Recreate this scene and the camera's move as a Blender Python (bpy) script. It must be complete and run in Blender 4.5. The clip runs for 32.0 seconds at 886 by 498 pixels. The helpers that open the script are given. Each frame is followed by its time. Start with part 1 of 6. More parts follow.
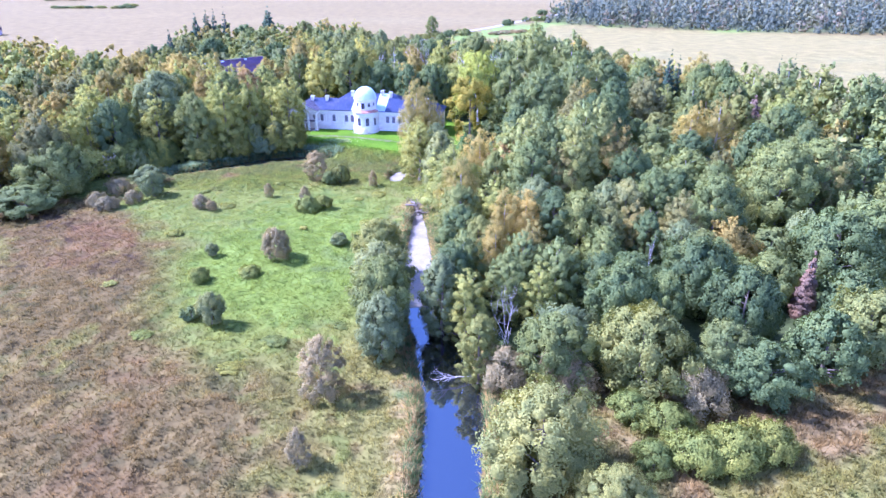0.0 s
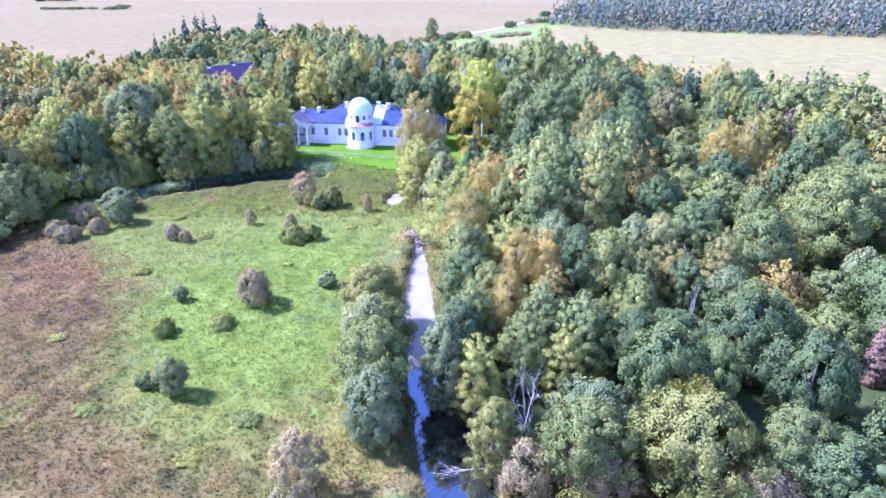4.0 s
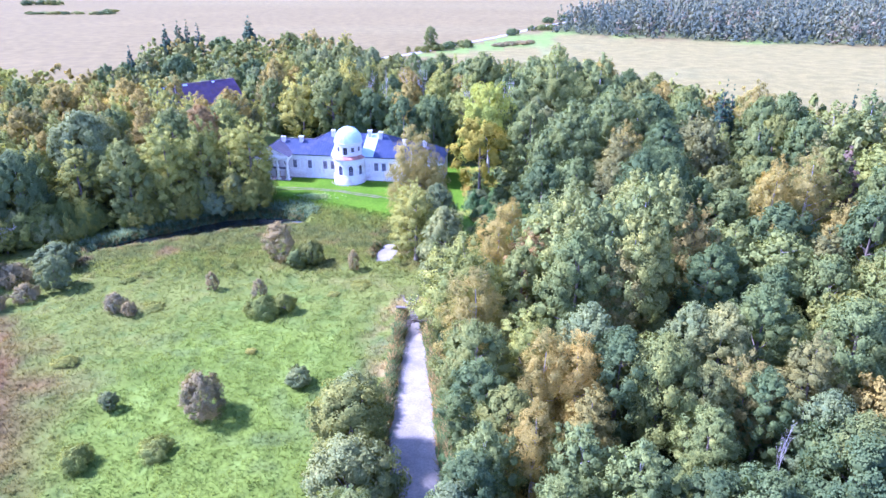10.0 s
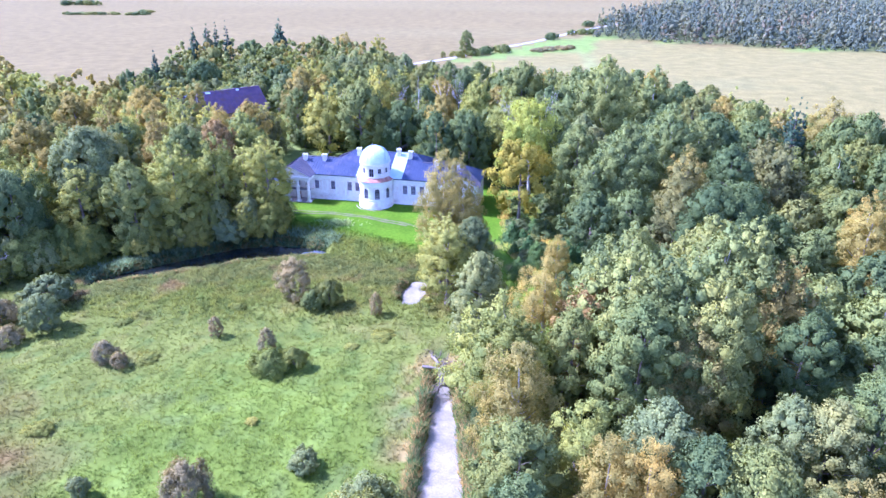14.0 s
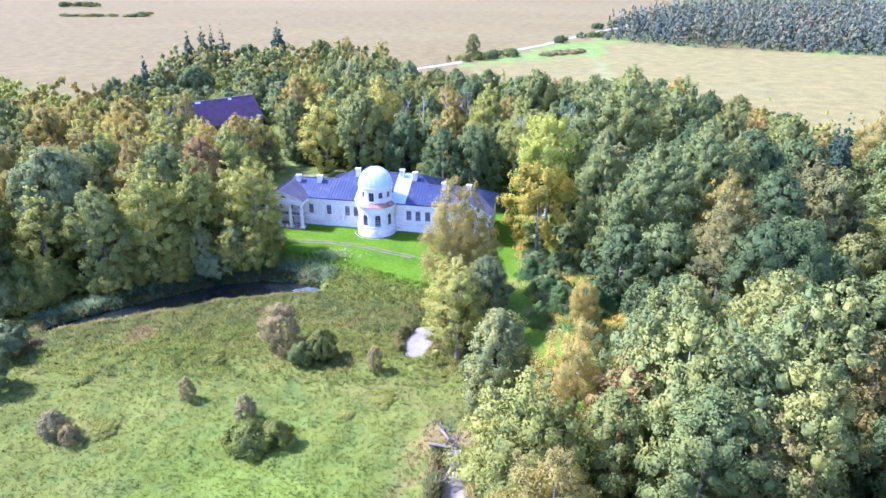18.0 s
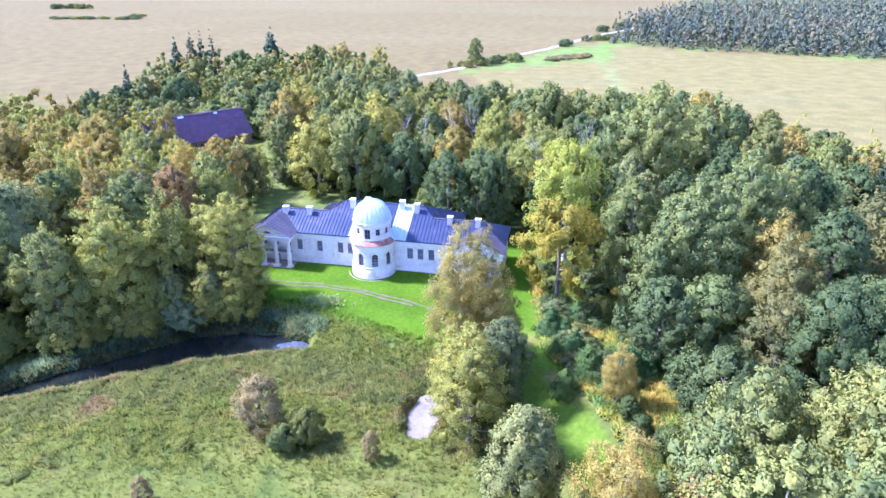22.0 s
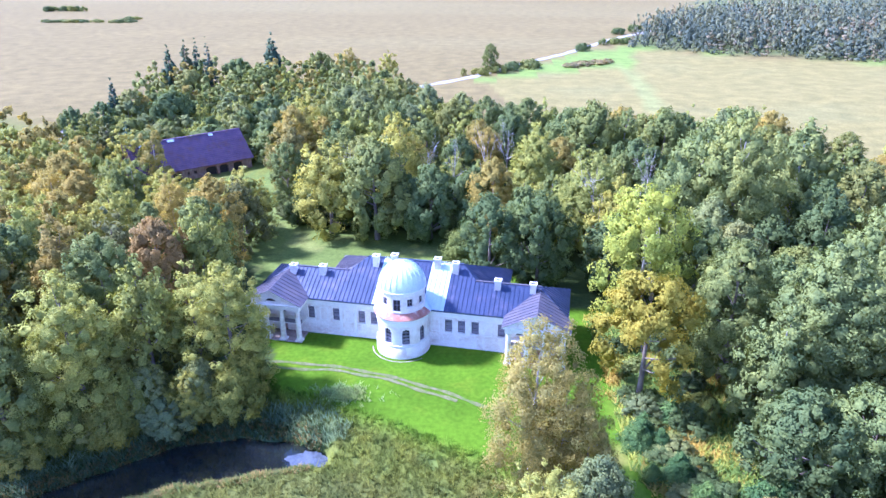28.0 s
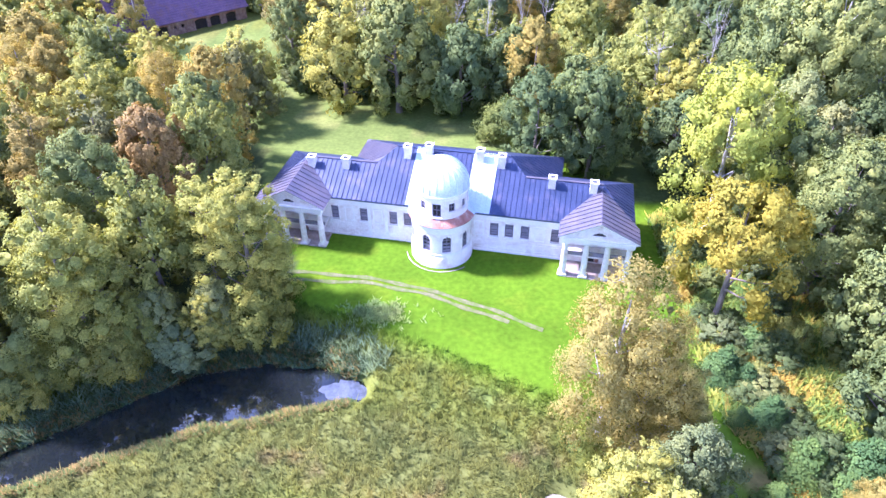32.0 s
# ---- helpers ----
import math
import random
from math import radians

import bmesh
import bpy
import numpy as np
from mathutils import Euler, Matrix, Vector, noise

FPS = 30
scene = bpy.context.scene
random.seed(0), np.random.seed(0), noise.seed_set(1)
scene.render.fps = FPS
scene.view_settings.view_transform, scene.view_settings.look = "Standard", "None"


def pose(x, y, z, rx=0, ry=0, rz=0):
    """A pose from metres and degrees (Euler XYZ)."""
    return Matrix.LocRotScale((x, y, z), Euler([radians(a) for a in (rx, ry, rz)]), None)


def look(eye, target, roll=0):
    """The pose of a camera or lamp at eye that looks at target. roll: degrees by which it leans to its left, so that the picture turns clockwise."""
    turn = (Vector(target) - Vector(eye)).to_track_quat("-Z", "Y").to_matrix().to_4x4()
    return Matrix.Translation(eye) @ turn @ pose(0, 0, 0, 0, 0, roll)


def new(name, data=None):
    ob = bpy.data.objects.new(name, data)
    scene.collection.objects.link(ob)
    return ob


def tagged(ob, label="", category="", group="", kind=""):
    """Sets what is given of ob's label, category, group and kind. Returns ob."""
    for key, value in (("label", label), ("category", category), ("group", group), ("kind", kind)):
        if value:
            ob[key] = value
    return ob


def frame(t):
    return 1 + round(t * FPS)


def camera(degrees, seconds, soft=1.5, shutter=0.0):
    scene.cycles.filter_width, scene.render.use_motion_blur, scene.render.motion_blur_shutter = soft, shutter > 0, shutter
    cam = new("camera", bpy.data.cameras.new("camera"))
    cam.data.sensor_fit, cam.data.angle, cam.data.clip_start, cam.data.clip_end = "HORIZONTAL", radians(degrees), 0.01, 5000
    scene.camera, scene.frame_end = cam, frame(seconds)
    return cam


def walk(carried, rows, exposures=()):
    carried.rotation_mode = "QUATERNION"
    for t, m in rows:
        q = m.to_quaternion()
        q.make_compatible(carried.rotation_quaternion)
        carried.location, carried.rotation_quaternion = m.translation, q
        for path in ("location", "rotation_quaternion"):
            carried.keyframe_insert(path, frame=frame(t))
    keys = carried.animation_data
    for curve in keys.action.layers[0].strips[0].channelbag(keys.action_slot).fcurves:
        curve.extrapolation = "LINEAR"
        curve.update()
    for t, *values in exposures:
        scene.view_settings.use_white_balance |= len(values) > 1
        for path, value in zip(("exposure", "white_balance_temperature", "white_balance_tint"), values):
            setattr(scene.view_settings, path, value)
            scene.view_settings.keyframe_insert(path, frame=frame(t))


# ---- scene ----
cam = camera(67.8, 32.0)
METRES, EYE, TILT, LEAN, TURN = 116.0, 42.0, -24.0, 0.0, 0.0
ROWS = [
    (0.0, 0.0, 0.0, 0.0, 0.0, 0.0, -0.0),
    (0.5, -0.0009, 0.0145, 0.0062, 0.0, 0.01, 0.0),
    (1.0, -0.0016, 0.0303, 0.0127, -0.01, 0.01, 0.01),
    (1.5, -0.0022, 0.0448, 0.0191, -0.02, 0.01, 0.0),
    (2.0, -0.003, 0.0602, 0.0261, -0.03, 0.0, 0.01),
    (2.5, -0.0037, 0.0747, 0.0328, -0.03, 0.0, 0.01),
    (3.0, -0.0042, 0.0904, 0.0396, -0.03, -0.01, 0.02),
    (3.5, -0.0046, 0.1047, 0.0458, -0.04, -0.02, 0.03),
    (5.5, -0.0055, 0.1622, 0.0731, -0.09, -0.02, 0.01),
    (6.0, -0.0061, 0.1769, 0.0806, -0.11, 0.0, -0.0),
    (6.5, -0.0063, 0.1905, 0.0878, -0.12, 0.02, -0.01),
    (7.0, -0.0066, 0.2052, 0.0955, -0.13, 0.05, -0.03),
    (7.5, -0.0068, 0.2188, 0.1028, -0.14, 0.06, -0.02),
    (8.0, -0.0069, 0.2335, 0.1104, -0.15, 0.08, -0.04),
    (8.5, -0.0075, 0.2472, 0.1174, -0.17, 0.09, -0.04),
    (9.0, -0.0076, 0.262, 0.1249, -0.18, 0.11, -0.03),
    (9.5, -0.0078, 0.2757, 0.1317, -0.18, 0.13, -0.04),
    (10.0, -0.0079, 0.2904, 0.1392, -0.19, 0.15, -0.03),
    (10.5, -0.0082, 0.3038, 0.1461, -0.21, 0.17, -0.03),
    (11.0, -0.0085, 0.3185, 0.1532, -0.23, 0.19, -0.03),
    (11.5, -0.0086, 0.3323, 0.1597, -0.18, 0.21, -0.03),
    (12.0, -0.0093, 0.3468, 0.1668, 0.04, 0.22, -0.11),
    (12.5, -0.0103, 0.36, 0.1729, 0.52, 0.21, -0.36),
    (13.0, -0.0112, 0.3741, 0.1794, 1.21, 0.2, -0.67),
    (13.5, -0.0125, 0.3869, 0.1851, 1.83, 0.19, -1.0),
    (14.0, -0.0139, 0.4007, 0.1912, 2.44, 0.17, -1.29),
    (14.5, -0.0152, 0.4135, 0.1965, 2.75, 0.16, -1.41),
    (16.5, -0.0221, 0.4672, 0.2195, 2.76, 0.17, -1.42),
    (17.0, -0.0236, 0.4816, 0.2256, 2.75, 0.17, -1.4),
    (17.5, -0.0248, 0.4951, 0.2316, 2.75, 0.19, -1.4),
    (18.0, -0.0263, 0.5096, 0.2382, 2.74, 0.21, -1.38),
    (18.5, -0.0276, 0.5229, 0.2449, 2.73, 0.22, -1.38),
    (19.0, -0.0291, 0.5374, 0.2521, 2.71, 0.22, -1.38),
    (19.5, -0.0308, 0.5507, 0.2588, 2.71, 0.22, -1.36),
    (20.0, -0.0328, 0.5652, 0.266, 2.7, 0.23, -1.35),
    (20.5, -0.0347, 0.5789, 0.2725, 2.68, 0.25, -1.35),
    (21.0, -0.0367, 0.5936, 0.2798, 2.69, 0.23, -1.31),
    (21.5, -0.0391, 0.6071, 0.2865, 2.67, 0.21, -1.3),
    (22.0, -0.0414, 0.6219, 0.2937, 2.68, 0.19, -1.26),
    (22.5, -0.0438, 0.6357, 0.3, 2.68, 0.17, -1.24),
    (23.0, -0.0469, 0.6504, 0.3066, 2.67, 0.18, -1.22),
    (23.5, -0.05, 0.6635, 0.3131, 2.67, 0.17, -1.19),
    (24.0, -0.0539, 0.678, 0.3195, 2.68, 0.17, -1.16),
    (24.5, -0.0581, 0.6911, 0.3256, 2.69, 0.18, -1.14),
    (25.0, -0.0634, 0.7051, 0.3316, 2.67, 0.18, -1.13),
    (25.5, -0.0683, 0.7178, 0.3376, 2.66, 0.17, -1.12),
    (27.5, -0.0924, 0.7716, 0.362, 2.68, 0.16, -1.09),
    (28.0, -0.0992, 0.7852, 0.3683, 2.68, 0.16, -1.09),
    (28.5, -0.1052, 0.7977, 0.3742, 2.68, 0.07, -1.1),
    (29.0, -0.1116, 0.8114, 0.38, 2.69, -1.61, -1.07),
    (29.5, -0.1175, 0.824, 0.3855, 2.71, -4.24, -1.02),
    (30.0, -0.1247, 0.8378, 0.392, 2.66, -7.32, -1.0),
    (30.5, -0.1313, 0.85, 0.3981, 2.6, -10.19, -0.98),
    (31.0, -0.1376, 0.8639, 0.4051, 2.57, -13.04, -0.91),
    (31.5, -0.1423, 0.8763, 0.4115, 2.59, -13.82, -0.89),
    (32.0, -0.1462, 0.8855, 0.416, 2.6, -13.82, -0.89),
]
PATH = [(t, pose(0, 0, EYE, TILT, LEAN, TURN) @ pose(METRES * x, METRES * y, METRES * z, 90 + pitch, roll, yaw)) for t, x, y, z, yaw, pitch, roll in ROWS]
walk(cam, PATH, exposures=((0.0, 1.36, 4300, 50), (13.0, 1.24, 4280, 47), (18.0, 1.17, 4520, 40), (28.0, 1.2, 4380, 39), (30.0, 1.32, 4520, 35), (31.0, 1.54, 4780, 42), (32.0, 1.54, 4780, 45)))

# ---- sky and sun ----
SUN_TO = Vector((-0.665, 0.125, 0.735)).normalized()
world = bpy.data.worlds.new("sky")
scene.world = world
world.use_nodes = True
wn, wl = world.node_tree.nodes, world.node_tree.links
wn.clear()
sky = wn.new("ShaderNodeTexSky")
sky.sky_type = "NISHITA"
sky.sun_disc = False
sky.sun_elevation = math.asin(SUN_TO.z)
sky.sun_rotation = math.atan2(SUN_TO.x, SUN_TO.y)
sky.air_density, sky.dust_density, sky.ozone_density = 1.2, 1.0, 1.0
w_coord = wn.new("ShaderNodeTexCoord")
w_map = wn.new("ShaderNodeMapping")
w_map.inputs["Scale"].default_value = (2.2, 2.2, 4.5)
w_cloud = wn.new("ShaderNodeTexNoise")
w_cloud.inputs["Scale"].default_value = 1.6
w_cloud.inputs["Detail"].default_value = 6
w_ramp = wn.new("ShaderNodeValToRGB")
w_ramp.color_ramp.elements[0].position, w_ramp.color_ramp.elements[1].position = 0.53, 0.62
w_mix = wn.new("ShaderNodeMixRGB")
w_mix.inputs["Color2"].default_value = (9.4, 10.6, 12.8, 1)
w_back = wn.new("ShaderNodeBackground")
w_back.inputs["Strength"].default_value = 0.112
w_out = wn.new("ShaderNodeOutputWorld")
wl.new(w_coord.outputs["Generated"], w_map.inputs["Vector"])
wl.new(w_map.outputs["Vector"], w_cloud.inputs["Vector"])
wl.new(w_cloud.outputs["Fac"], w_ramp.inputs["Fac"])
w_sep = wn.new("ShaderNodeSeparateXYZ")
w_low = wn.new("ShaderNodeMapRange")
w_low.inputs["From Min"].default_value, w_low.inputs["From Max"].default_value = 0.38, 0.18
w_low.inputs["To Min"].default_value, w_low.inputs["To Max"].default_value = 0.0, 1.0
w_max = wn.new("ShaderNodeMath")
w_max.operation = "MAXIMUM"
wl.new(w_coord.outputs["Generated"], w_sep.inputs["Vector"])
wl.new(w_sep.outputs["Z"], w_low.inputs["Value"])
wl.new(w_ramp.outputs["Color"], w_max.inputs[0])
wl.new(w_low.outputs["Result"], w_max.inputs[1])
wl.new(w_max.outputs["Value"], w_mix.inputs["Fac"])
wl.new(sky.outputs["Color"], w_mix.inputs["Color1"])
wl.new(w_mix.outputs["Color"], w_back.inputs["Color"])
wl.new(w_back.outputs["Background"], w_out.inputs["Surface"])
sun_data = bpy.data.lights.new("sun", "SUN")
sun_data.energy, sun_data.angle, sun_data.color = 6.4, radians(6.0), (1.0, 0.87, 0.62)
sun = new("sun", sun_data)
sun.matrix_world = look((0, 0, 200), Vector((0, 0, 200)) - SUN_TO)


# ---- materials ----
def bare(name):
    m = bpy.data.materials.new(name)
    m.use_nodes = True
    m.node_tree.nodes.clear()
    return m, m.node_tree.nodes, m.node_tree.links


def mix_node(n, l, mode, fac, a, b):
    x = n.new("ShaderNodeMixRGB")
    x.blend_type = mode
    for socket, value in (("Fac", fac), ("Color1", a), ("Color2", b)):
        if hasattr(value, "links"):
            l.new(value, x.inputs[socket])
        elif isinstance(value, tuple):
            x.inputs[socket].default_value = (*value, 1)
        else:
            x.inputs[socket].default_value = value
    return x.outputs["Color"]


def ramp_node(n, l, source, stops):
    r = n.new("ShaderNodeValToRGB")
    while len(r.color_ramp.elements) < len(stops):
        r.color_ramp.elements.new(0.5)
    for e, (p, c) in zip(r.color_ramp.elements, stops):
        e.position, e.color = p, (*c, 1)
    l.new(source, r.inputs["Fac"])
    return r.outputs["Color"]


def noise_node(n, l, scale, detail=4, vec=None, rough=0.55):
    t = n.new("ShaderNodeTexNoise")
    t.inputs["Scale"].default_value, t.inputs["Detail"].default_value = scale, detail
    t.inputs["Roughness"].default_value = rough
    if vec is not None:
        l.new(vec, t.inputs["Vector"])
    return t.outputs["Fac"]


def surface(name, a, b, scale=3.0, fine=25.0, rough=0.7, metal=0.0, bump=0.2, stain=None, stain_scale=0.6, stretch=None, tint=0.0, attribute=""):
    """Two tones broken by coarse and fine noise, with stains and relief, in object space."""
    m, n, l = bare(name)
    co = n.new("ShaderNodeTexCoord").outputs["Object"]
    if stretch:
        mp = n.new("ShaderNodeMapping")
        mp.inputs["Scale"].default_value = stretch
        l.new(co, mp.inputs["Vector"])
        co = mp.outputs["Vector"]
    coarse, grain = noise_node(n, l, scale, 5, co), noise_node(n, l, fine, 4, co)
    if attribute:
        at = n.new("ShaderNodeAttribute")
        at.attribute_name = attribute
        low = mix_node(n, l, "MULTIPLY", 1.0, at.outputs["Color"], a)
        high = mix_node(n, l, "MULTIPLY", 1.0, at.outputs["Color"], b)
    else:
        low, high = a, b
    k = ramp_node(n, l, coarse, ((0.35, (0, 0, 0)), (0.65, (1, 1, 1))))
    col = mix_node(n, l, "MIX", k, low, high)
    g = ramp_node(n, l, grain, ((0.3, (0.78, 0.78, 0.78)), (0.7, (1.15, 1.15, 1.15))))
    col = mix_node(n, l, "MULTIPLY", 1.0, col, g)
    if stain:
        s = ramp_node(n, l, noise_node(n, l, stain_scale, 6, co, 0.7), ((0.52, (0, 0, 0)), (0.7, (1, 1, 1))))
        col = mix_node(n, l, "MIX", s, col, stain)
    if tint:
        oi = n.new("ShaderNodeObjectInfo").outputs["Random"]
        t = ramp_node(n, l, oi, ((0.0, (1 - tint,) * 3), (1.0, (1 + tint,) * 3)))
        col = mix_node(n, l, "MULTIPLY", 1.0, col, t)
    p = n.new("ShaderNodeBsdfPrincipled")
    l.new(col, p.inputs["Base Color"])
    p.inputs["Roughness"].default_value, p.inputs["Metallic"].default_value = rough, metal
    if attribute:
        p.inputs["Specular IOR Level"].default_value = 0.1
    bp = n.new("ShaderNodeBump")
    bp.inputs["Strength"].default_value, bp.inputs["Distance"].default_value = bump, 0.05
    l.new(grain, bp.inputs["Height"])
    l.new(bp.outputs["Normal"], p.inputs["Normal"])
    o = n.new("ShaderNodeOutputMaterial")
    l.new(p.outputs["BSDF"], o.inputs["Surface"])
    return m


def leafage(name, a, b, c, trans=0.3, attribute="", vary=0.8):
    """Foliage: hue by tree, tone by leaf clump, and some light let through."""
    m, n, l = bare(name)
    isl = n.new("ShaderNodeNewGeometry").outputs["Random Per Island"]
    a, c = (tuple(0.45 * q + 0.55 * p for p, q in zip(e, b)) for e in (a, c))
    col = ramp_node(n, l, isl, ((0.0, a), (0.5, b), (1.0, c)))
    co = n.new("ShaderNodeTexCoord").outputs["Object"]
    patch = ramp_node(n, l, noise_node(n, l, 0.45, 3, co), ((0.35, (0.80, 0.86, 0.92)), (0.65, (1.22, 1.14, 0.98))))
    col = mix_node(n, l, "MULTIPLY", 1.0, col, patch)
    speck = ramp_node(n, l, noise_node(n, l, 5.5, 3, co, 0.7), ((0.36, (0.74, 0.77, 0.80)), (0.64, (1.26, 1.23, 1.16))))
    col = mix_node(n, l, "MULTIPLY", 0.3 if attribute else 1.0, col, speck)
    if attribute:
        at = n.new("ShaderNodeAttribute")
        at.attribute_name = attribute
        col = mix_node(n, l, "MULTIPLY", 1.0, col, at.outputs["Color"])
    else:
        oi = n.new("ShaderNodeObjectInfo").outputs["Random"]
        tree = ramp_node(n, l, oi, ((0.0, (0.60, 0.72, 0.76)), (0.25, (0.82, 0.94, 0.90)), (0.45, (1.42, 1.30, 0.90)), (0.6, (1.10, 1.15, 0.95)), (0.75, (0.72, 0.84, 0.88)), (0.9, (1.55, 1.32, 0.80)), (1.0, (1.30, 1.12, 0.88))))
        col = mix_node(n, l, "MULTIPLY", vary, col, tree)
    if not attribute:
        col = mix_node(n, l, "MULTIPLY", 1.0, col, (1.12, 1.10, 0.96))
    d = n.new("ShaderNodeBsdfPrincipled")
    d.inputs["Roughness"].default_value = 0.7
    d.inputs["Specular IOR Level"].default_value = 0.12
    l.new(col, d.inputs["Base Color"])
    t = n.new("ShaderNodeBsdfTranslucent")
    l.new(mix_node(n, l, "MULTIPLY", 1.0, col, (1.0, 1.0, 0.9) if attribute else (1.25, 1.2, 0.6)), t.inputs["Color"])
    mx = n.new("ShaderNodeMixShader")
    mx.inputs["Fac"].default_value = trans
    l.new(d.outputs["BSDF"], mx.inputs[1])
    l.new(t.outputs["BSDF"], mx.inputs[2])
    o = n.new("ShaderNodeOutputMaterial")
    l.new(mx.outputs["Shader"], o.inputs["Surface"])
    return m


M_PLASTER = surface("white_plaster", (0.86, 0.84, 0.82), (0.74, 0.69, 0.66), 0.8, 14, 0.85, 0, 0.3, (0.58, 0.48, 0.43), 0.9)
M_TRIM = surface("white_trim", (0.84, 0.83, 0.82), (0.76, 0.75, 0.73), 1.2, 20, 0.8, 0, 0.15)
M_ROOF = surface("blue_metal_roof", (0.034, 0.050, 0.110), (0.052, 0.068, 0.145), 0.5, 6, 0.42, 0.3, 0.1, (0.10, 0.10, 0.17), 0.4)
M_ROOF_OLD = surface("brown_metal_roof", (0.088, 0.090, 0.13), (0.14, 0.125, 0.155), 0.6, 8, 0.5, 0.2, 0.1, (0.12, 0.11, 0.16), 0.5)
M_ROOF_PALE = surface("pale_metal_roof", (0.50, 0.62, 0.72), (0.62, 0.72, 0.80), 0.6, 8, 0.35, 0.3, 0.05)
M_DOME = surface("dome_metal", (0.58, 0.69, 0.75), (0.70, 0.78, 0.81), 0.5, 8, 0.4, 0.25, 0.05)
M_RUST = surface("rusty_sheet", (0.30, 0.13, 0.09), (0.44, 0.24, 0.18), 1.4, 16, 0.75, 0.1, 0.3, (0.55, 0.50, 0.47), 1.4)
M_BOARD = surface("grey_boards", (0.17, 0.16, 0.22), (0.25, 0.23, 0.29), 3, 30, 0.85, 0, 0.3, stretch=(1, 1, 8), tint=0.2)
# Near-black backing: the shade inside openings, put into the colour.
M_DARK = surface("unlit_interior_black", (0.02, 0.02, 0.025), (0.035, 0.03, 0.03), 2, 10, 0.9)
M_FRAME = surface("dark_frame", (0.10, 0.09, 0.11), (0.16, 0.14, 0.15), 3, 20, 0.7)
M_BRICK = surface("red_brick", (0.26, 0.12, 0.09), (0.36, 0.19, 0.14), 3, 22, 0.85, 0, 0.4)
M_STONE = surface("field_stone", (0.30, 0.24, 0.22), (0.44, 0.36, 0.33), 1.6, 9, 0.9, 0, 0.6, (0.2, 0.12, 0.1), 0.9)
M_BARN = surface("rubble_wall", (0.20, 0.125, 0.105), (0.31, 0.215, 0.185), 1.6, 9, 0.9, 0, 0.6, (0.36, 0.30, 0.27), 0.9)
M_TILE = surface("purple_roof_tile", (0.125, 0.078, 0.165), (0.19, 0.115, 0.21), 0.8, 8, 0.7, 0, 0.4, (0.17, 0.09, 0.09), 0.5, tint=0.25)
M_BARK = surface("bark", (0.15, 0.12, 0.10), (0.27, 0.23, 0.20), 2.5, 18, 0.9, 0, 0.5, stretch=(1, 1, 0.3))
M_PALE_BARK = surface("pale_bark", (0.42, 0.39, 0.37), (0.60, 0.56, 0.53), 2.5, 18, 0.85, 0, 0.3, (0.16, 0.14, 0.13), 1.8)
M_DIRT = surface("track_dirt", (0.095, 0.135, 0.02), (0.175, 0.165, 0.085), 1.5, 14, 0.95, 0, 0.4, (0.08, 0.15, 0.012), 0.7)
M_ROAD = surface("gravel_road", (0.31, 0.30, 0.30), (0.38, 0.37, 0.37), 0.3, 6, 0.95, 0, 0.2)
M_GROUND = surface("ground", (0.84, 0.85, 0.84), (1.14, 1.12, 1.08), 0.16, 1.9, 0.95, 0, 0.4, attribute="soil")
M_GRASS = leafage("grass_blades", (1.2, 1.2, 1.14), (1.36, 1.36, 1.29), (1.58, 1.55, 1.45), 0.5, attribute="soil")
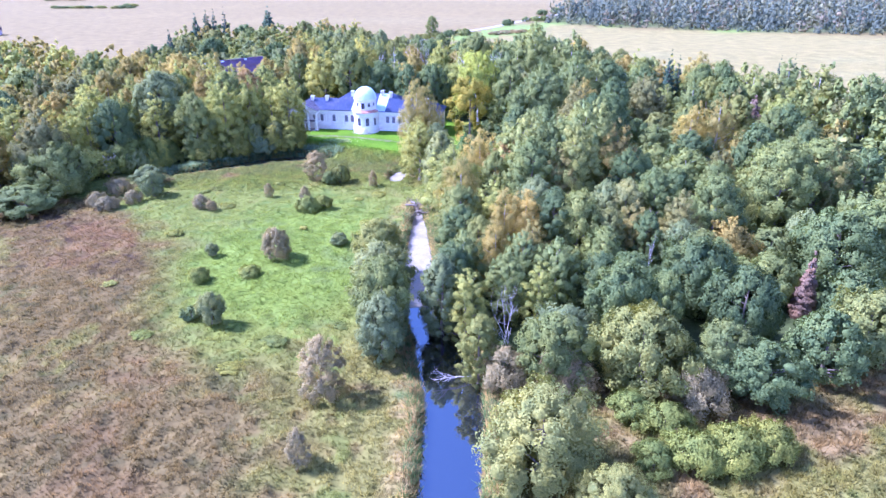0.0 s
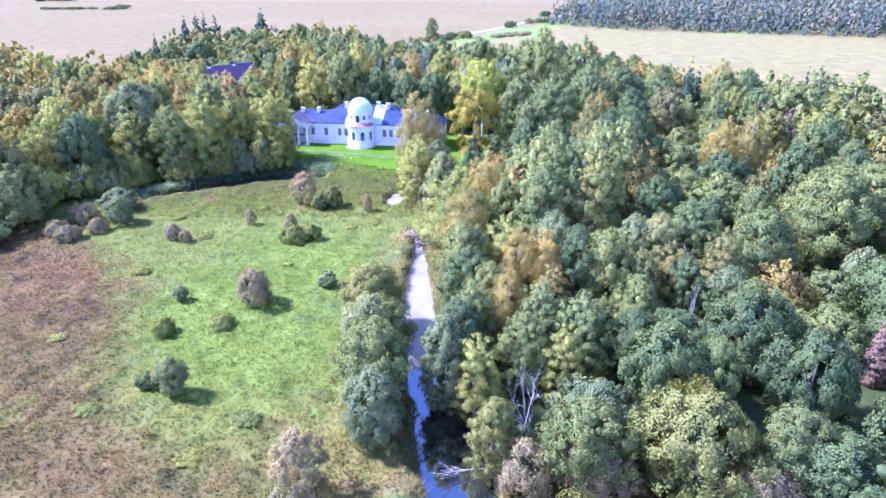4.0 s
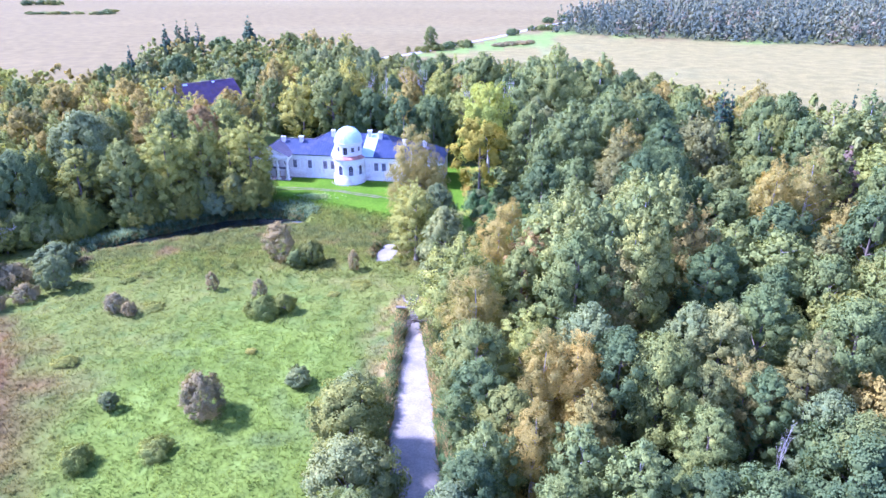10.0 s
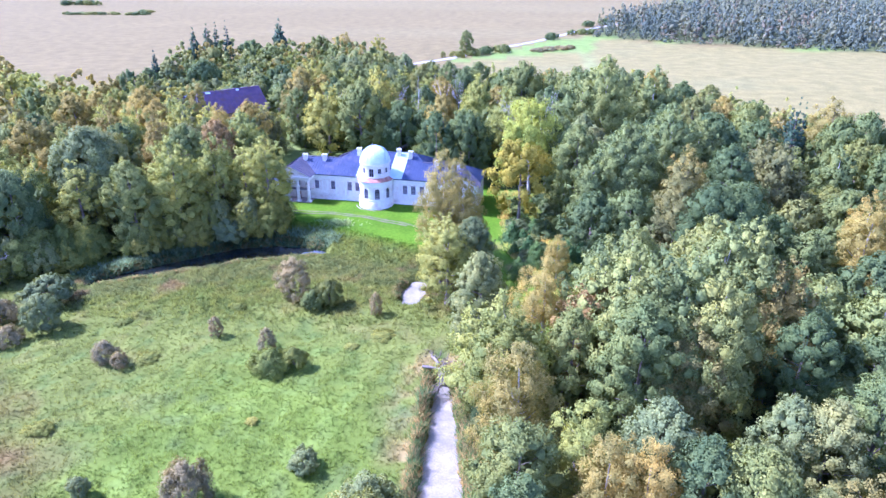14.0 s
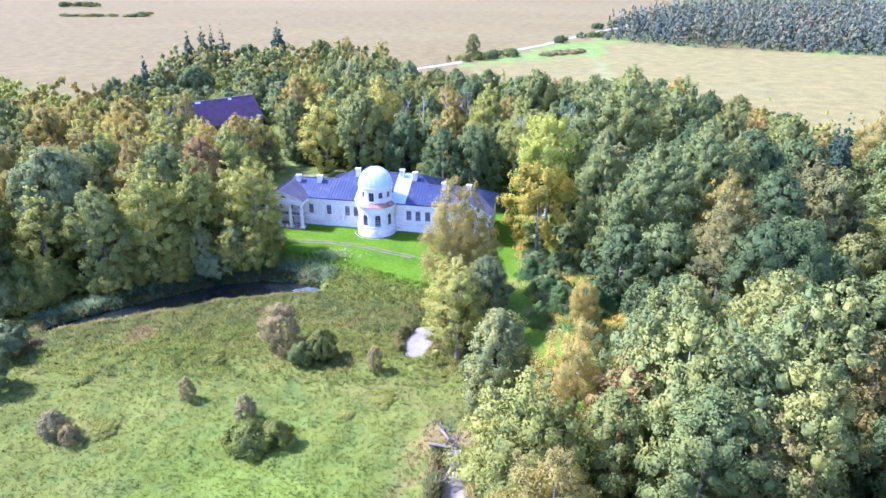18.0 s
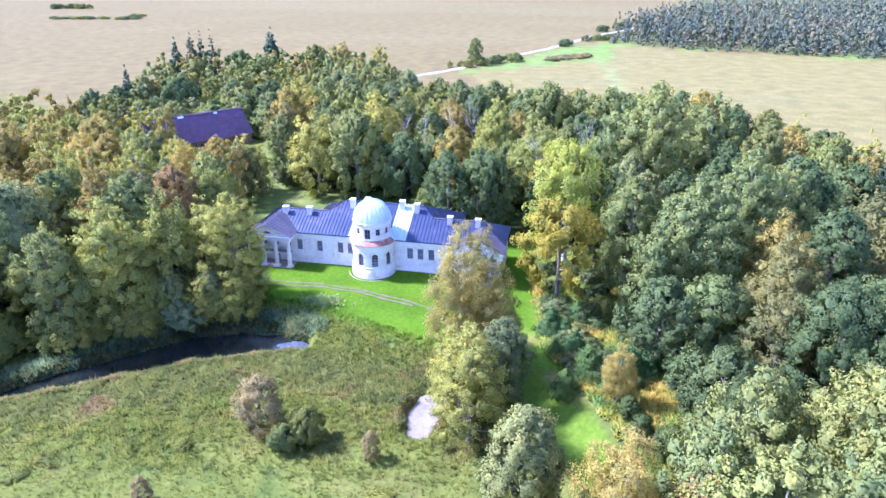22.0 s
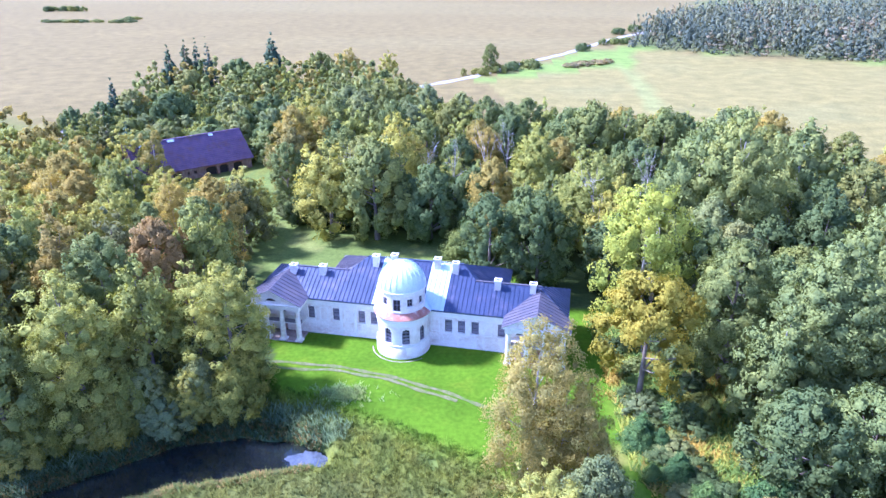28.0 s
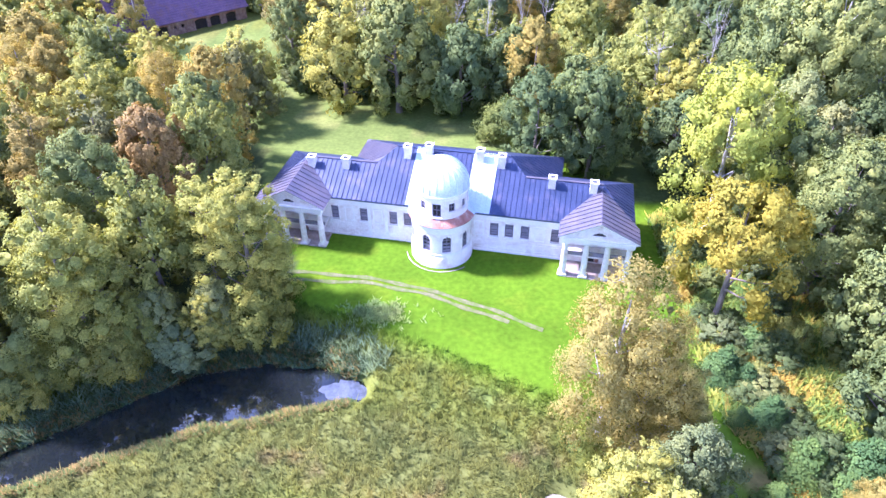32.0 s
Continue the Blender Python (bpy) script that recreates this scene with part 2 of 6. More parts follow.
LEAF = {
    "a": leafage("alder_leaves", (0.100, 0.134, 0.060), (0.145, 0.18, 0.076), (0.21, 0.238, 0.10)),
    "p": leafage("aspen_leaves", (0.145, 0.18, 0.075), (0.195, 0.23, 0.088), (0.26, 0.29, 0.105), vary=0.45),
    "l": leafage("lime_leaves", (0.22, 0.24, 0.07), (0.295, 0.312, 0.09), (0.38, 0.39, 0.12), 0.38, vary=0.4),
    "g": leafage("maple_leaves", (0.150, 0.145, 0.06), (0.195, 0.182, 0.072), (0.245, 0.225, 0.09), 0.25, vary=0.8),
    "k": leafage("golden_leaves", (0.255, 0.23, 0.036), (0.325, 0.29, 0.046), (0.40, 0.36, 0.07), 0.42, vary=0.2),
    "q": leafage("bright_yellow_leaves", (0.26, 0.29, 0.05), (0.35, 0.385, 0.07), (0.44, 0.47, 0.11), 0.4, vary=0.2),
    "o": leafage("rust_leaves", (0.25, 0.175, 0.075), (0.31, 0.215, 0.09), (0.38, 0.27, 0.12), vary=0.3),
    "b": leafage("birch_leaves", (0.285, 0.25, 0.085), (0.34, 0.29, 0.10), (0.40, 0.34, 0.12), 0.42, vary=0.4),
    "w": leafage("willow_leaves", (0.14, 0.172, 0.085), (0.19, 0.222, 0.108), (0.26, 0.285, 0.135), vary=0.5),
    "v": leafage("purplish_leaves", (0.20, 0.175, 0.105), (0.26, 0.225, 0.135), (0.32, 0.275, 0.165), vary=0.35),
    # Far leaves greyer and bluer than near ones: distance haze put into the colour.
    "f": leafage("hazy_far_leaves", (0.118, 0.150, 0.132), (0.138, 0.170, 0.146), (0.165, 0.195, 0.165), 0.15, vary=0.0),
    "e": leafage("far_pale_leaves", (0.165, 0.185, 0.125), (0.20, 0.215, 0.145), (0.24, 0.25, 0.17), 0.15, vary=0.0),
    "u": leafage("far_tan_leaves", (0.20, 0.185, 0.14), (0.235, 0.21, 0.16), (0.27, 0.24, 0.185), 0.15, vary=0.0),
    "z": leafage("amber_leaves", (0.225, 0.19, 0.055), (0.29, 0.245, 0.07), (0.36, 0.305, 0.09), 0.34, vary=0.25),
    "t": leafage("dark_maple_leaves", (0.075, 0.112, 0.052), (0.105, 0.148, 0.064), (0.15, 0.192, 0.08), vary=0.25),
    "x": leafage("pale_willow_leaves", (0.20, 0.21, 0.07), (0.245, 0.255, 0.083), (0.30, 0.31, 0.1), 0.32, vary=0.1),
    "y": leafage("yellow_green_leaves", (0.13, 0.165, 0.05), (0.19, 0.215, 0.058), (0.29, 0.30, 0.08), 0.3, vary=0.6),
    "s": leafage("spruce_needles", (0.035, 0.06, 0.05), (0.05, 0.08, 0.06), (0.075, 0.105, 0.075), 0.1),
    "n": leafage("pine_needles", (0.075, 0.13, 0.055), (0.11, 0.18, 0.066), (0.16, 0.23, 0.085), 0.3, vary=0.7),
    "r": leafage("dead_needles", (0.12, 0.085, 0.07), (0.155, 0.108, 0.09), (0.20, 0.14, 0.12), 0.1, vary=0.2),
}
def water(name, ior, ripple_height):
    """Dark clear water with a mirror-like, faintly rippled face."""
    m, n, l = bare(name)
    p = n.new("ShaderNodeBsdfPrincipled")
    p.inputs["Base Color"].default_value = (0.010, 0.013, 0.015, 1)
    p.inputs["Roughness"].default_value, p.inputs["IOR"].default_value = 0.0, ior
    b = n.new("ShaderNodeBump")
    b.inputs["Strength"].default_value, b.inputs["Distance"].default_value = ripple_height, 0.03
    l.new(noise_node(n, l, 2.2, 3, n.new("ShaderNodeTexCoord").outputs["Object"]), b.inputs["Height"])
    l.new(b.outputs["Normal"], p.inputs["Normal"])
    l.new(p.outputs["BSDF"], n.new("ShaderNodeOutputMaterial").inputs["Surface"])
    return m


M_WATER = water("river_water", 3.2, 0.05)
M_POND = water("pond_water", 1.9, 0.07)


# ---- mesh helpers ----
def part(name, shape, material, parent=None, label="", smooth=False):
    """Links a bmesh or a mesh as one object, under a thing or at top level."""
    if isinstance(shape, bmesh.types.BMesh):
        me = bpy.data.meshes.new(name)
        shape.to_mesh(me)
        shape.free()
    else:
        me = shape
    if material and not me.materials:
        me.materials.append(material)
    if smooth:
        me.shade_smooth()
    ob = new(name, me)
    ob.parent = parent
    return tagged(ob, label)


def thing(name, x, y, z, rz=0.0):
    ob = new(name)
    ob.empty_display_size = 0.2
    ob.matrix_basis = pose(x, y, z, 0, 0, rz)
    return ob


def add_box(bm, x0, x1, y0, y1, z0, z1, bevel=0.0):
    vs = [bm.verts.new(c) for c in ((x0, y0, z0), (x1, y0, z0), (x1, y1, z0), (x0, y1, z0), (x0, y0, z1), (x1, y0, z1), (x1, y1, z1), (x0, y1, z1))]
    fs = [bm.faces.new([vs[i] for i in f]) for f in ((3, 2, 1, 0), (4, 5, 6, 7), (0, 1, 5, 4), (1, 2, 6, 5), (2, 3, 7, 6), (3, 0, 4, 7))]
    if bevel:
        bmesh.ops.bevel(bm, geom=list({e for f in fs for e in f.edges}), offset=bevel, segments=1, affect="EDGES", profile=0.5)
    return bm


def box(x0, x1, y0, y1, z0, z1, bevel=0.0):
    return add_box(bmesh.new(), x0, x1, y0, y1, z0, z1, bevel)


def lathe(profile, steps=32, a0=0.0, a1=math.tau, cx=0.0, cy=0.0):
    """A turned body from (radius, height) pairs."""
    bm = bmesh.new()
    whole = abs(a1 - a0 - math.tau) < 1e-6
    rings = []
    for r, z in profile:
        ring = [bm.verts.new((cx + r * math.cos(a0 + (a1 - a0) * i / steps), cy + r * math.sin(a0 + (a1 - a0) * i / steps), z)) for i in range(steps if whole else steps + 1)]
        rings.append(ring)
    for lo, hi in zip(rings, rings[1:]):
        for i in range(steps):
            j = (i + 1) % len(lo)
            bm.faces.new((lo[i], lo[j], hi[j], hi[i]))
    return bm


def slab(points, thick=0.12):
    """A flat polygon with thickness below it."""
    bm = bmesh.new()
    top = [bm.verts.new(p) for p in points]
    low = [bm.verts.new((p[0], p[1], p[2] - thick)) for p in points]
    bm.faces.new(top)
    bm.faces.new(low[::-1])
    for i in range(len(points)):
        j = (i + 1) % len(points)
        bm.faces.new((top[j], top[i], low[i], low[j]))
    bmesh.ops.recalc_face_normals(bm, faces=bm.faces)
    return bm


def pierced(place, ss, zs, is_hole):
    """A wall of cells between the lines ss and zs; place(s, z, depth) maps to space; openings get reveals of full depth."""
    bm = bmesh.new()
    memo = {}

    def vert(s, z, d):
        key = (round(s, 4), round(z, 4), d)
        if key not in memo:
            memo[key] = bm.verts.new(place(s, z, d))
        return memo[key]

    solid = {(i, j): not is_hole((ss[i] + ss[i + 1]) / 2, (zs[j] + zs[j + 1]) / 2) for i in range(len(ss) - 1) for j in range(len(zs) - 1)}
    for (i, j), full in solid.items():
        if not full:
            continue
        a, b, c, e = ss[i], ss[i + 1], zs[j], zs[j + 1]
        bm.faces.new((vert(a, c, 0), vert(b, c, 0), vert(b, e, 0), vert(a, e, 0)))
        bm.faces.new((vert(a, e, 1), vert(b, e, 1), vert(b, c, 1), vert(a, c, 1)))
        for di, dj, p, q in ((-1, 0, (a, e), (a, c)), (1, 0, (b, c), (b, e)), (0, -1, (a, c), (b, c)), (0, 1, (b, e), (a, e))):
            if not solid.get((i + di, j + dj), False):
                bm.faces.new((vert(*p, 0), vert(*p, 1), vert(*q, 1), vert(*q, 0)))
    bmesh.ops.recalc_face_normals(bm, faces=bm.faces)
    return bm


def mesh_of(name, verts, faces, material, colour=None, normals=None):
    """A mesh from arrays; faces all of one size; colour: one row a vertex."""
    verts, faces = np.asarray(verts, np.float32), np.asarray(faces, np.int32)
    me = bpy.data.meshes.new(name)
    me.vertices.add(len(verts))
    me.vertices.foreach_set("co", verts.ravel())
    k = faces.shape[1]
    me.loops.add(faces.size)
    me.loops.foreach_set("vertex_index", faces.ravel())
    me.polygons.add(len(faces))
    me.polygons.foreach_set("loop_start", np.arange(0, faces.size, k, dtype=np.int32))
    me.update(calc_edges=True)
    if colour is not None:
        at = me.color_attributes.new("soil", "FLOAT_COLOR", "POINT")
        at.data.foreach_set("color", np.c_[colour, np.ones(len(colour))].astype(np.float32).ravel())
    if normals is not None:
        me.shade_smooth()
        normals = np.asarray(normals, np.float32)
        normals = normals / np.linalg.norm(normals, axis=1)[:, None]
        me.normals_split_custom_set_from_vertices(normals.tolist())
    me.materials.append(material)
    return me


def tube(path, radii, sides=6):
    """Verts and quads of a tapered tube along a path."""
    path = np.asarray(path, float)
    vs, fs = [], []
    for i, p in enumerate(path):
        d = path[min(i + 1, len(path) - 1)] - path[max(i - 1, 0)]
        d /= np.linalg.norm(d) + 1e-9
        a = np.cross(d, (0.3, 1, 0.1) if abs(d[1]) < 0.9 else (1, 0, 0))
        a /= np.linalg.norm(a)
        b = np.cross(d, a)
        for k in range(sides):
            t = math.tau * k / sides
            vs.append(p + radii[i] * (math.cos(t) * a + math.sin(t) * b))
    for i in range(len(path) - 1):
        for k in range(sides):
            k2 = (k + 1) % sides
            fs.append((i * sides + k, i * sides + k2, (i + 1) * sides + k2, (i + 1) * sides + k))
    return np.array(vs), np.array(fs, int)


def gather(pieces):
    """Joins (verts, faces) pairs."""
    vs, fs, n0 = [], [], 0
    for v, f in pieces:
        vs.append(v)
        fs.append(np.asarray(f) + n0)
        n0 += len(v)
    return np.vstack(vs), np.vstack(fs)


# ---- the lie of the land ----
WATER_Z = -2.75
RIVER = np.array([(2.0, -70, 2.4), (0.3, 10, 2.4), (0.5, 30, 2.7), (0.6, 45, 2.7), (1.2, 56, 3.1), (1.1, 61, 3.3), (-0.5, 70, 3.0), (-2.8, 80.5, 2.3), (-3.9, 92, 2.2), (-4.1, 102, 1.7), (-4.4, 111, 1.1), (-4.8, 118, 0.5)])
POND = np.array([(-27.0, 152.6, 1.0), (-30.5, 152.9, 2.1), (-35.5, 152.2, 3.0), (-40.5, 151.0, 3.0), (-45, 148.6, 2.5), (-49.5, 145.8, 2.0), (-54.5, 142.9, 1.7), (-59.5, 139.6, 0.8)])
POOL = np.array([(-10.4, 136.2, 1.0), (-10.0, 138.8, 1.8), (-9.7, 141.5, 1.2)])


def off_line(x, y, line):
    """How far points lie outside a band round a line whose rows are x, y, half width."""
    best = np.full(np.shape(x), 1e9)
    for (x0, y0, w0), (x1, y1, w1) in zip(line, line[1:]):
        t = np.clip(((x - x0) * (x1 - x0) + (y - y0) * (y1 - y0)) / ((x1 - x0) ** 2 + (y1 - y0) ** 2), 0, 1)
        best = np.minimum(best, np.hypot(x - x0 - t * (x1 - x0), y - y0 - t * (y1 - y0)) - w0 - t * (w1 - w0))
    return best


def ease(a, b, v):
    t = np.clip((v - a) / (b - a), 0, 1)
    return t * t * (3 - 2 * t)


def ripple(x, y):
    return np.sin(x * 0.31 + 1.7 * np.sin(y * 0.13)) * np.sin(y * 0.27 + 1.3 * np.sin(x * 0.17)) + 0.5 * np.sin(x * 0.83 + y * 0.41) * np.sin(y * 0.71 - x * 0.37)


SPECKS = np.random.default_rng(3).random((256, 256))


def fleck(x, y, size, shift=0):
    """Smooth random relief between 0 and 1 with features of that size."""
    u, v = np.asarray(x) / size + 37.3 * shift, np.asarray(y) / size + 11.9 * shift
    i, j = np.floor(u).astype(int), np.floor(v).astype(int)
    a, b = u - i, v - j
    a, b = a * a * (3 - 2 * a), b * b * (3 - 2 * b)
    pick = lambda di, dj: SPECKS[(i + di) % 256, (j + dj) % 256]
    return (pick(0, 0) * (1 - a) + pick(1, 0) * a) * (1 - b) + (pick(0, 1) * (1 - a) + pick(1, 1) * a) * b


def tussock(x, y):
    """Mounds of rank grass, about a metre across, and broader swells."""
    return 0.55 * fleck(x, y, 1.3, 1) ** 1.5 + 0.35 * fleck(x, y, 2.9, 2) + 0.3 * fleck(x, y, 7.0, 3) - 0.5


def terrace(x, y):
    """1 on the house's level, 0 on the low meadow."""
    edge = np.interp(x, (-110, -62, -45, -37, -28, -20, -10, 0, 8, 20, 60), (160, 158, 162, 163, 160, 156.5, 151.5, 148, 139, 128, 112))
    return ease(-8, 1, y - edge)


def land(x, y):
    x, y = np.asarray(x, float), np.asarray(y, float)
    z = -1.95 * (1 - terrace(x, y)) + 0.10 * ripple(x, y) * (1 - 0.7 * terrace(x, y))
    z = z + 0.9 * ease(205, 240, y) * (1 - ease(300, 380, y)) - 0.2 * ease(300, 420, y)
    z = z + (0.6 + 0.5 * ease(90, 70, y)) * tussock(x, y) * ease(0.7, 0.2, terrace(x, y)) * ease(230, 150, y)
    wet = np.minimum(np.minimum(off_line(x, y, RIVER), off_line(x, y, POND)), off_line(x, y, POOL))
    k = ease(-0.7, 1.3, wet + 0.25 * np.sin(x * 1.3) * np.sin(y * 1.1))
    return z * k + (1 - k) * -3.5


def inside(x, y, poly):
    r = np.zeros(np.shape(x), bool)
    for (x0, y0), (x1, y1) in zip(poly, poly[1:] + poly[:1]):
        with np.errstate(divide="ignore", invalid="ignore"):
            r ^= ((y0 > y) != (y1 > y)) & (x < (x1 - x0) * (y - y0) / (y1 - y0) + x0)
    return r


WOOD_WEST = [(-230, 60), (-98, 122), (-80, 131), (-66, 144), (-50, 155), (-37, 160.5), (-35, 167), (-42, 178), (-45, 190), (-53, 203), (-66, 219), (-76, 215), (-90, 232), (-125, 255), (-240, 330)]
WOOD_BACK = [(-47, 214), (-37, 208), (-17, 209), (-12, 201), (-6, 192), (2, 181), (60, 170), (75, 200), (58, 232), (48, 247), (5, 250), (-20, 265), (-45, 335), (-80, 350), (-125, 330), (-113, 282), (-95, 245), (-72, 247), (-58, 249), (-52, 236)]
WOOD_EAST = [(3.5, 64), (16, 62), (36, 60), (52, 66), (80, 62), (160, 90), (160, 175), (112, 185), (75, 203), (55, 210), (10, 182), (5, 170), (4, 158), (9, 138), (6, 128), (1, 122), (1, 112), (0.5, 95), (1.5, 80)]
FIELD_EAST = [(78, 203), (120, 180), (260, 150), (420, 330), (175, 416), (113, 436), (70, 468), (45, 456), (18, 402), (-8, 366), (6, 262), (50, 252), (62, 236)]


def soil(x, y):
    """Base colour of the ground and its grass, by place."""
    x, y = np.asarray(x, float), np.asarray(y, float)
    n1 = 3.2 * (fleck(x, y, 4.5, 4) * 0.6 + fleck(x, y, 2.0, 5) * 0.4 - 0.5)
    n2 = 3.0 * (fleck(x, y, 1.1, 6) * 0.6 + fleck(x, y, 2.4, 7) * 0.4 - 0.5)
    n3 = 3.2 * (fleck(x, y, 14, 8) * 0.65 + fleck(x, y, 6, 9) * 0.35 - 0.5)
    c = np.zeros((x.size, 3))

    def lay(mask, rgb):
        k = np.clip(mask, 0, 1)[:, None]
        c[:] = c * (1 - k) + np.asarray(rgb) * k

    lay(np.ones(x.size), (0.154, 0.180, 0.034))
    lay(0.7 * ease(0.1, 0.9, n1 + 0.4 * n2), (0.192, 0.192, 0.050))
    lay(0.7 * ease(0.2, 1.0, n2 - 0.3 * n1), (0.105, 0.150, 0.036))
    lay(0.7 * ease(0.3, 1.0, n3 - 0.3 * n2), (0.108, 0.165, 0.030))
    heath_edge = np.interp(y, (40, 60, 74, 86, 100, 112, 122, 130), (-12, -19, -31, -39, -44, -55, -72, -90))
    heath = ease(-7, 5, heath_edge - x + 4 * n3 + 2 * n1) * ease(132, 122, y) * ease(-900, -700, y)
    lay(heath, (0.130, 0.095, 0.036))
    lay(heath * ease(0.0, 0.8, n1 + 0.4 * n2), (0.180, 0.146, 0.046))
    lay(heath * ease(0.1, 0.8, n2 + 0.3 * n3), (0.064, 0.045, 0.026))
    lay(heath * ease(0.35, 1.0, n3 + 0.4 * n2) * 0.85, (0.165, 0.155, 0.04))
    lay(heath * ease(0.4, 0.9, -n3 + 0.3 * n1) * 0.6, (0.15, 0.09, 0.042))
    south = ease(80, 68, y + 3 * n1 + 0.25 * x * (x < 0)) * ease(-900, -700, y) * (1 - 0.82 * heath)
    lay(south * 0.9, (0.190, 0.174, 0.046))
    lay(south * ease(0.0, 0.9, n2 + 0.4 * n1), (0.135, 0.155, 0.032))
    lay(south * 0.6 * ease(0.3, 1.0, n1 - 0.5 * n2), (0.17, 0.115, 0.048))
    lay(south * ease(14, 20, x) * ease(-0.6, 0.4, n1), (0.20, 0.148, 0.06))
    lush = ease(15, 6, np.hypot((x + 24) * 0.62, (y - 95) * 0.42)) * ease(-9, -12, x + 2 * n2)
    lay(lush * 0.85, (0.140, 0.195, 0.024))
    lay(lush * 0.7 * ease(0.1, 0.9, n2), (0.175, 0.235, 0.042))
    lay(lush * 0.6 * ease(0.3, 1.0, n1 - 0.4 * n3), (0.120, 0.160, 0.045))
    bank = ease(5.5, 1.5, off_line(x, y, RIVER)) * (x < 0)
    lay(bank * ease(-0.4, 0.6, n2), (0.30, 0.23, 0.09))
    lay(bank * ease(0.3, 0.9, n1), (0.10, 0.16, 0.05))
    marsh = ease(6, 2, np.abs(y - np.interp(x, (-70, -45, -30, -20, -10, -2), (133, 141, 146, 145, 142, 134)))) * ease(-72, -60, x) * ease(2, -3, x)
    lay(marsh * 0.7, (0.145, 0.158, 0.048))
    lay(marsh * 0.85 * ease(0.15, 0.9, n1 + n2 * 0.5 + 0.4 * n3), (0.20, 0.148, 0.07))
    lay(ease(3.4, 0.8, off_line(x, y, POND)) * ease(-0.3, 0.4, y - np.interp(x, (-60, -45, -30), (140, 149, 154))), (0.065, 0.11, 0.055))
    c *= 0.9
    t = terrace(x, y)
    lawn = ease(0.55, 0.95, t) * ease(0.0, 1.0, 195 - y) * ease(-46, -43, x) * ease(11, 5, x)
    lay(lawn, (0.085, 0.165, 0.003))
    lay(lawn * ease(0.0, 1.0, n2 * 0.6 + n1 * 0.5), (0.115, 0.185, 0.005))
    lay(lawn * ease(0.25, 0.75, t) * ease(0.99, 0.6, t), (0.20, 0.23, 0.04))
    back = inside(x, y, [(-44, 183), (-2, 178), (-8, 194), (-15, 206), (-37, 207), (-48, 214), (-56, 238), (-78, 226), (-56, 203)])
    lay(back * 1.0, (0.135, 0.18, 0.04))
    lay(back * ease(0.2, 0.9, n1), (0.19, 0.215, 0.058))
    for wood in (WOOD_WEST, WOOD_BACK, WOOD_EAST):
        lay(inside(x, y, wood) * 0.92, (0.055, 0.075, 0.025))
    brush = ease(11, 6, np.hypot(x - 13, y - 158))
    lay(brush * 0.9, (0.20, 0.20, 0.04))
    lay(inside(x, y, [(4.5, 172), (5, 152), (7, 140), (11, 126), (24, 126), (24, 172)]) * 0.85, (0.13, 0.155, 0.04))
    alley = ease(3.2, 2.2, np.abs(x - np.interp(y, (112, 126, 132, 138, 143.5, 148, 155), (13, 10, 7.6, 5.4, 2.8, 0.9, -0.3)) + 0.3 * n2)) * ease(110, 118, y) * ease(158, 152, y)
    lay(alley, (0.125, 0.20, 0.016))
    lay(ease(5.5, 4.0, np.abs(x - np.interp(y, (120, 129, 138, 143.5, 148, 155), (17, 14.5, 11.5, 8.4, 6.2, 5)))) * ease(137, 142, y) * ease(158, 152, y) * ease(-0.3, 0.7, n1), (0.24, 0.20, 0.06))
    far = ease(0, 14, y - np.interp(x, (-400, -240, -125, -118, -82, -45, -20, 0, 60), (420, 335, 262, 335, 355, 340, 268, 254, 250)))
    lay(far, (0.178, 0.144, 0.054))
    lay(far * ease(0.1, 1.2, ripple(x * 0.09, y * 0.16)) * 0.6, (0.200, 0.160, 0.059))
    lay(far * 0.55 * ease(-0.1, 0.9, ripple(x * 0.014 + 2, y * 0.05)), (0.204, 0.172, 0.069))
    east = inside(x, y, FIELD_EAST)
    lay(east, (0.212, 0.184, 0.062))
    lay(east * ease(0.2, 1.0, ripple(x * 0.12, y * 0.35)) * 0.6, (0.202, 0.188, 0.070))
    verge = inside(x, y, [(-16, 362), (-10, 362), (40, 398), (60, 408), (62, 440), (72, 468), (180, 416), (181, 421), (70, 476), (42, 458), (14, 402)])
    lay(verge, (0.17, 0.235, 0.05))
    lay(ease(4, 2, np.abs(x - np.interp(y, (300, 320, 385, 410), (42, 46, 53, 50)))) * ease(300, 310, y) * ease(412, 402, y) * 0.7, (0.22, 0.24, 0.08))
    lay(inside(x, y, [(70, 476), (181, 421), (800, 300), (900, 1200), (240, 900), (110, 575), (75, 510)]), (0.12, 0.14, 0.05))
    return c


def axis(lo, hi, a, b, step, grow=1.16):
    fine = list(np.arange(a, b + 1e-6, step))
    left, right, d = [], [], step
    p, q = a, b
    while p > lo or q < hi:
        d *= grow
        p, q = p - d, q + d
        if p + d > lo:
            left.append(p)
        if q - d < hi:
            right.append(q)
    return np.array(left[::-1] + fine + right)


gx = axis(-3600, 3600, -95, 30, 0.5)
gy = axis(-1500, 4600, 34, 170, 0.5, 1.06)
GX, GY = np.meshgrid(gx, gy)
gz = land(GX.ravel(), GY.ravel())
idx = np.arange(GX.size).reshape(GX.shape)
quads = np.stack([idx[:-1, :-1], idx[:-1, 1:], idx[1:, 1:], idx[1:, :-1]], -1).reshape(-1, 4)
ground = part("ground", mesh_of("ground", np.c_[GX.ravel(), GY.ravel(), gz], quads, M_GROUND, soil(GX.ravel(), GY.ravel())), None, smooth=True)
tagged(ground, "meadow, lawn and stubble fields on nearly flat land", "ground", kind="structure")


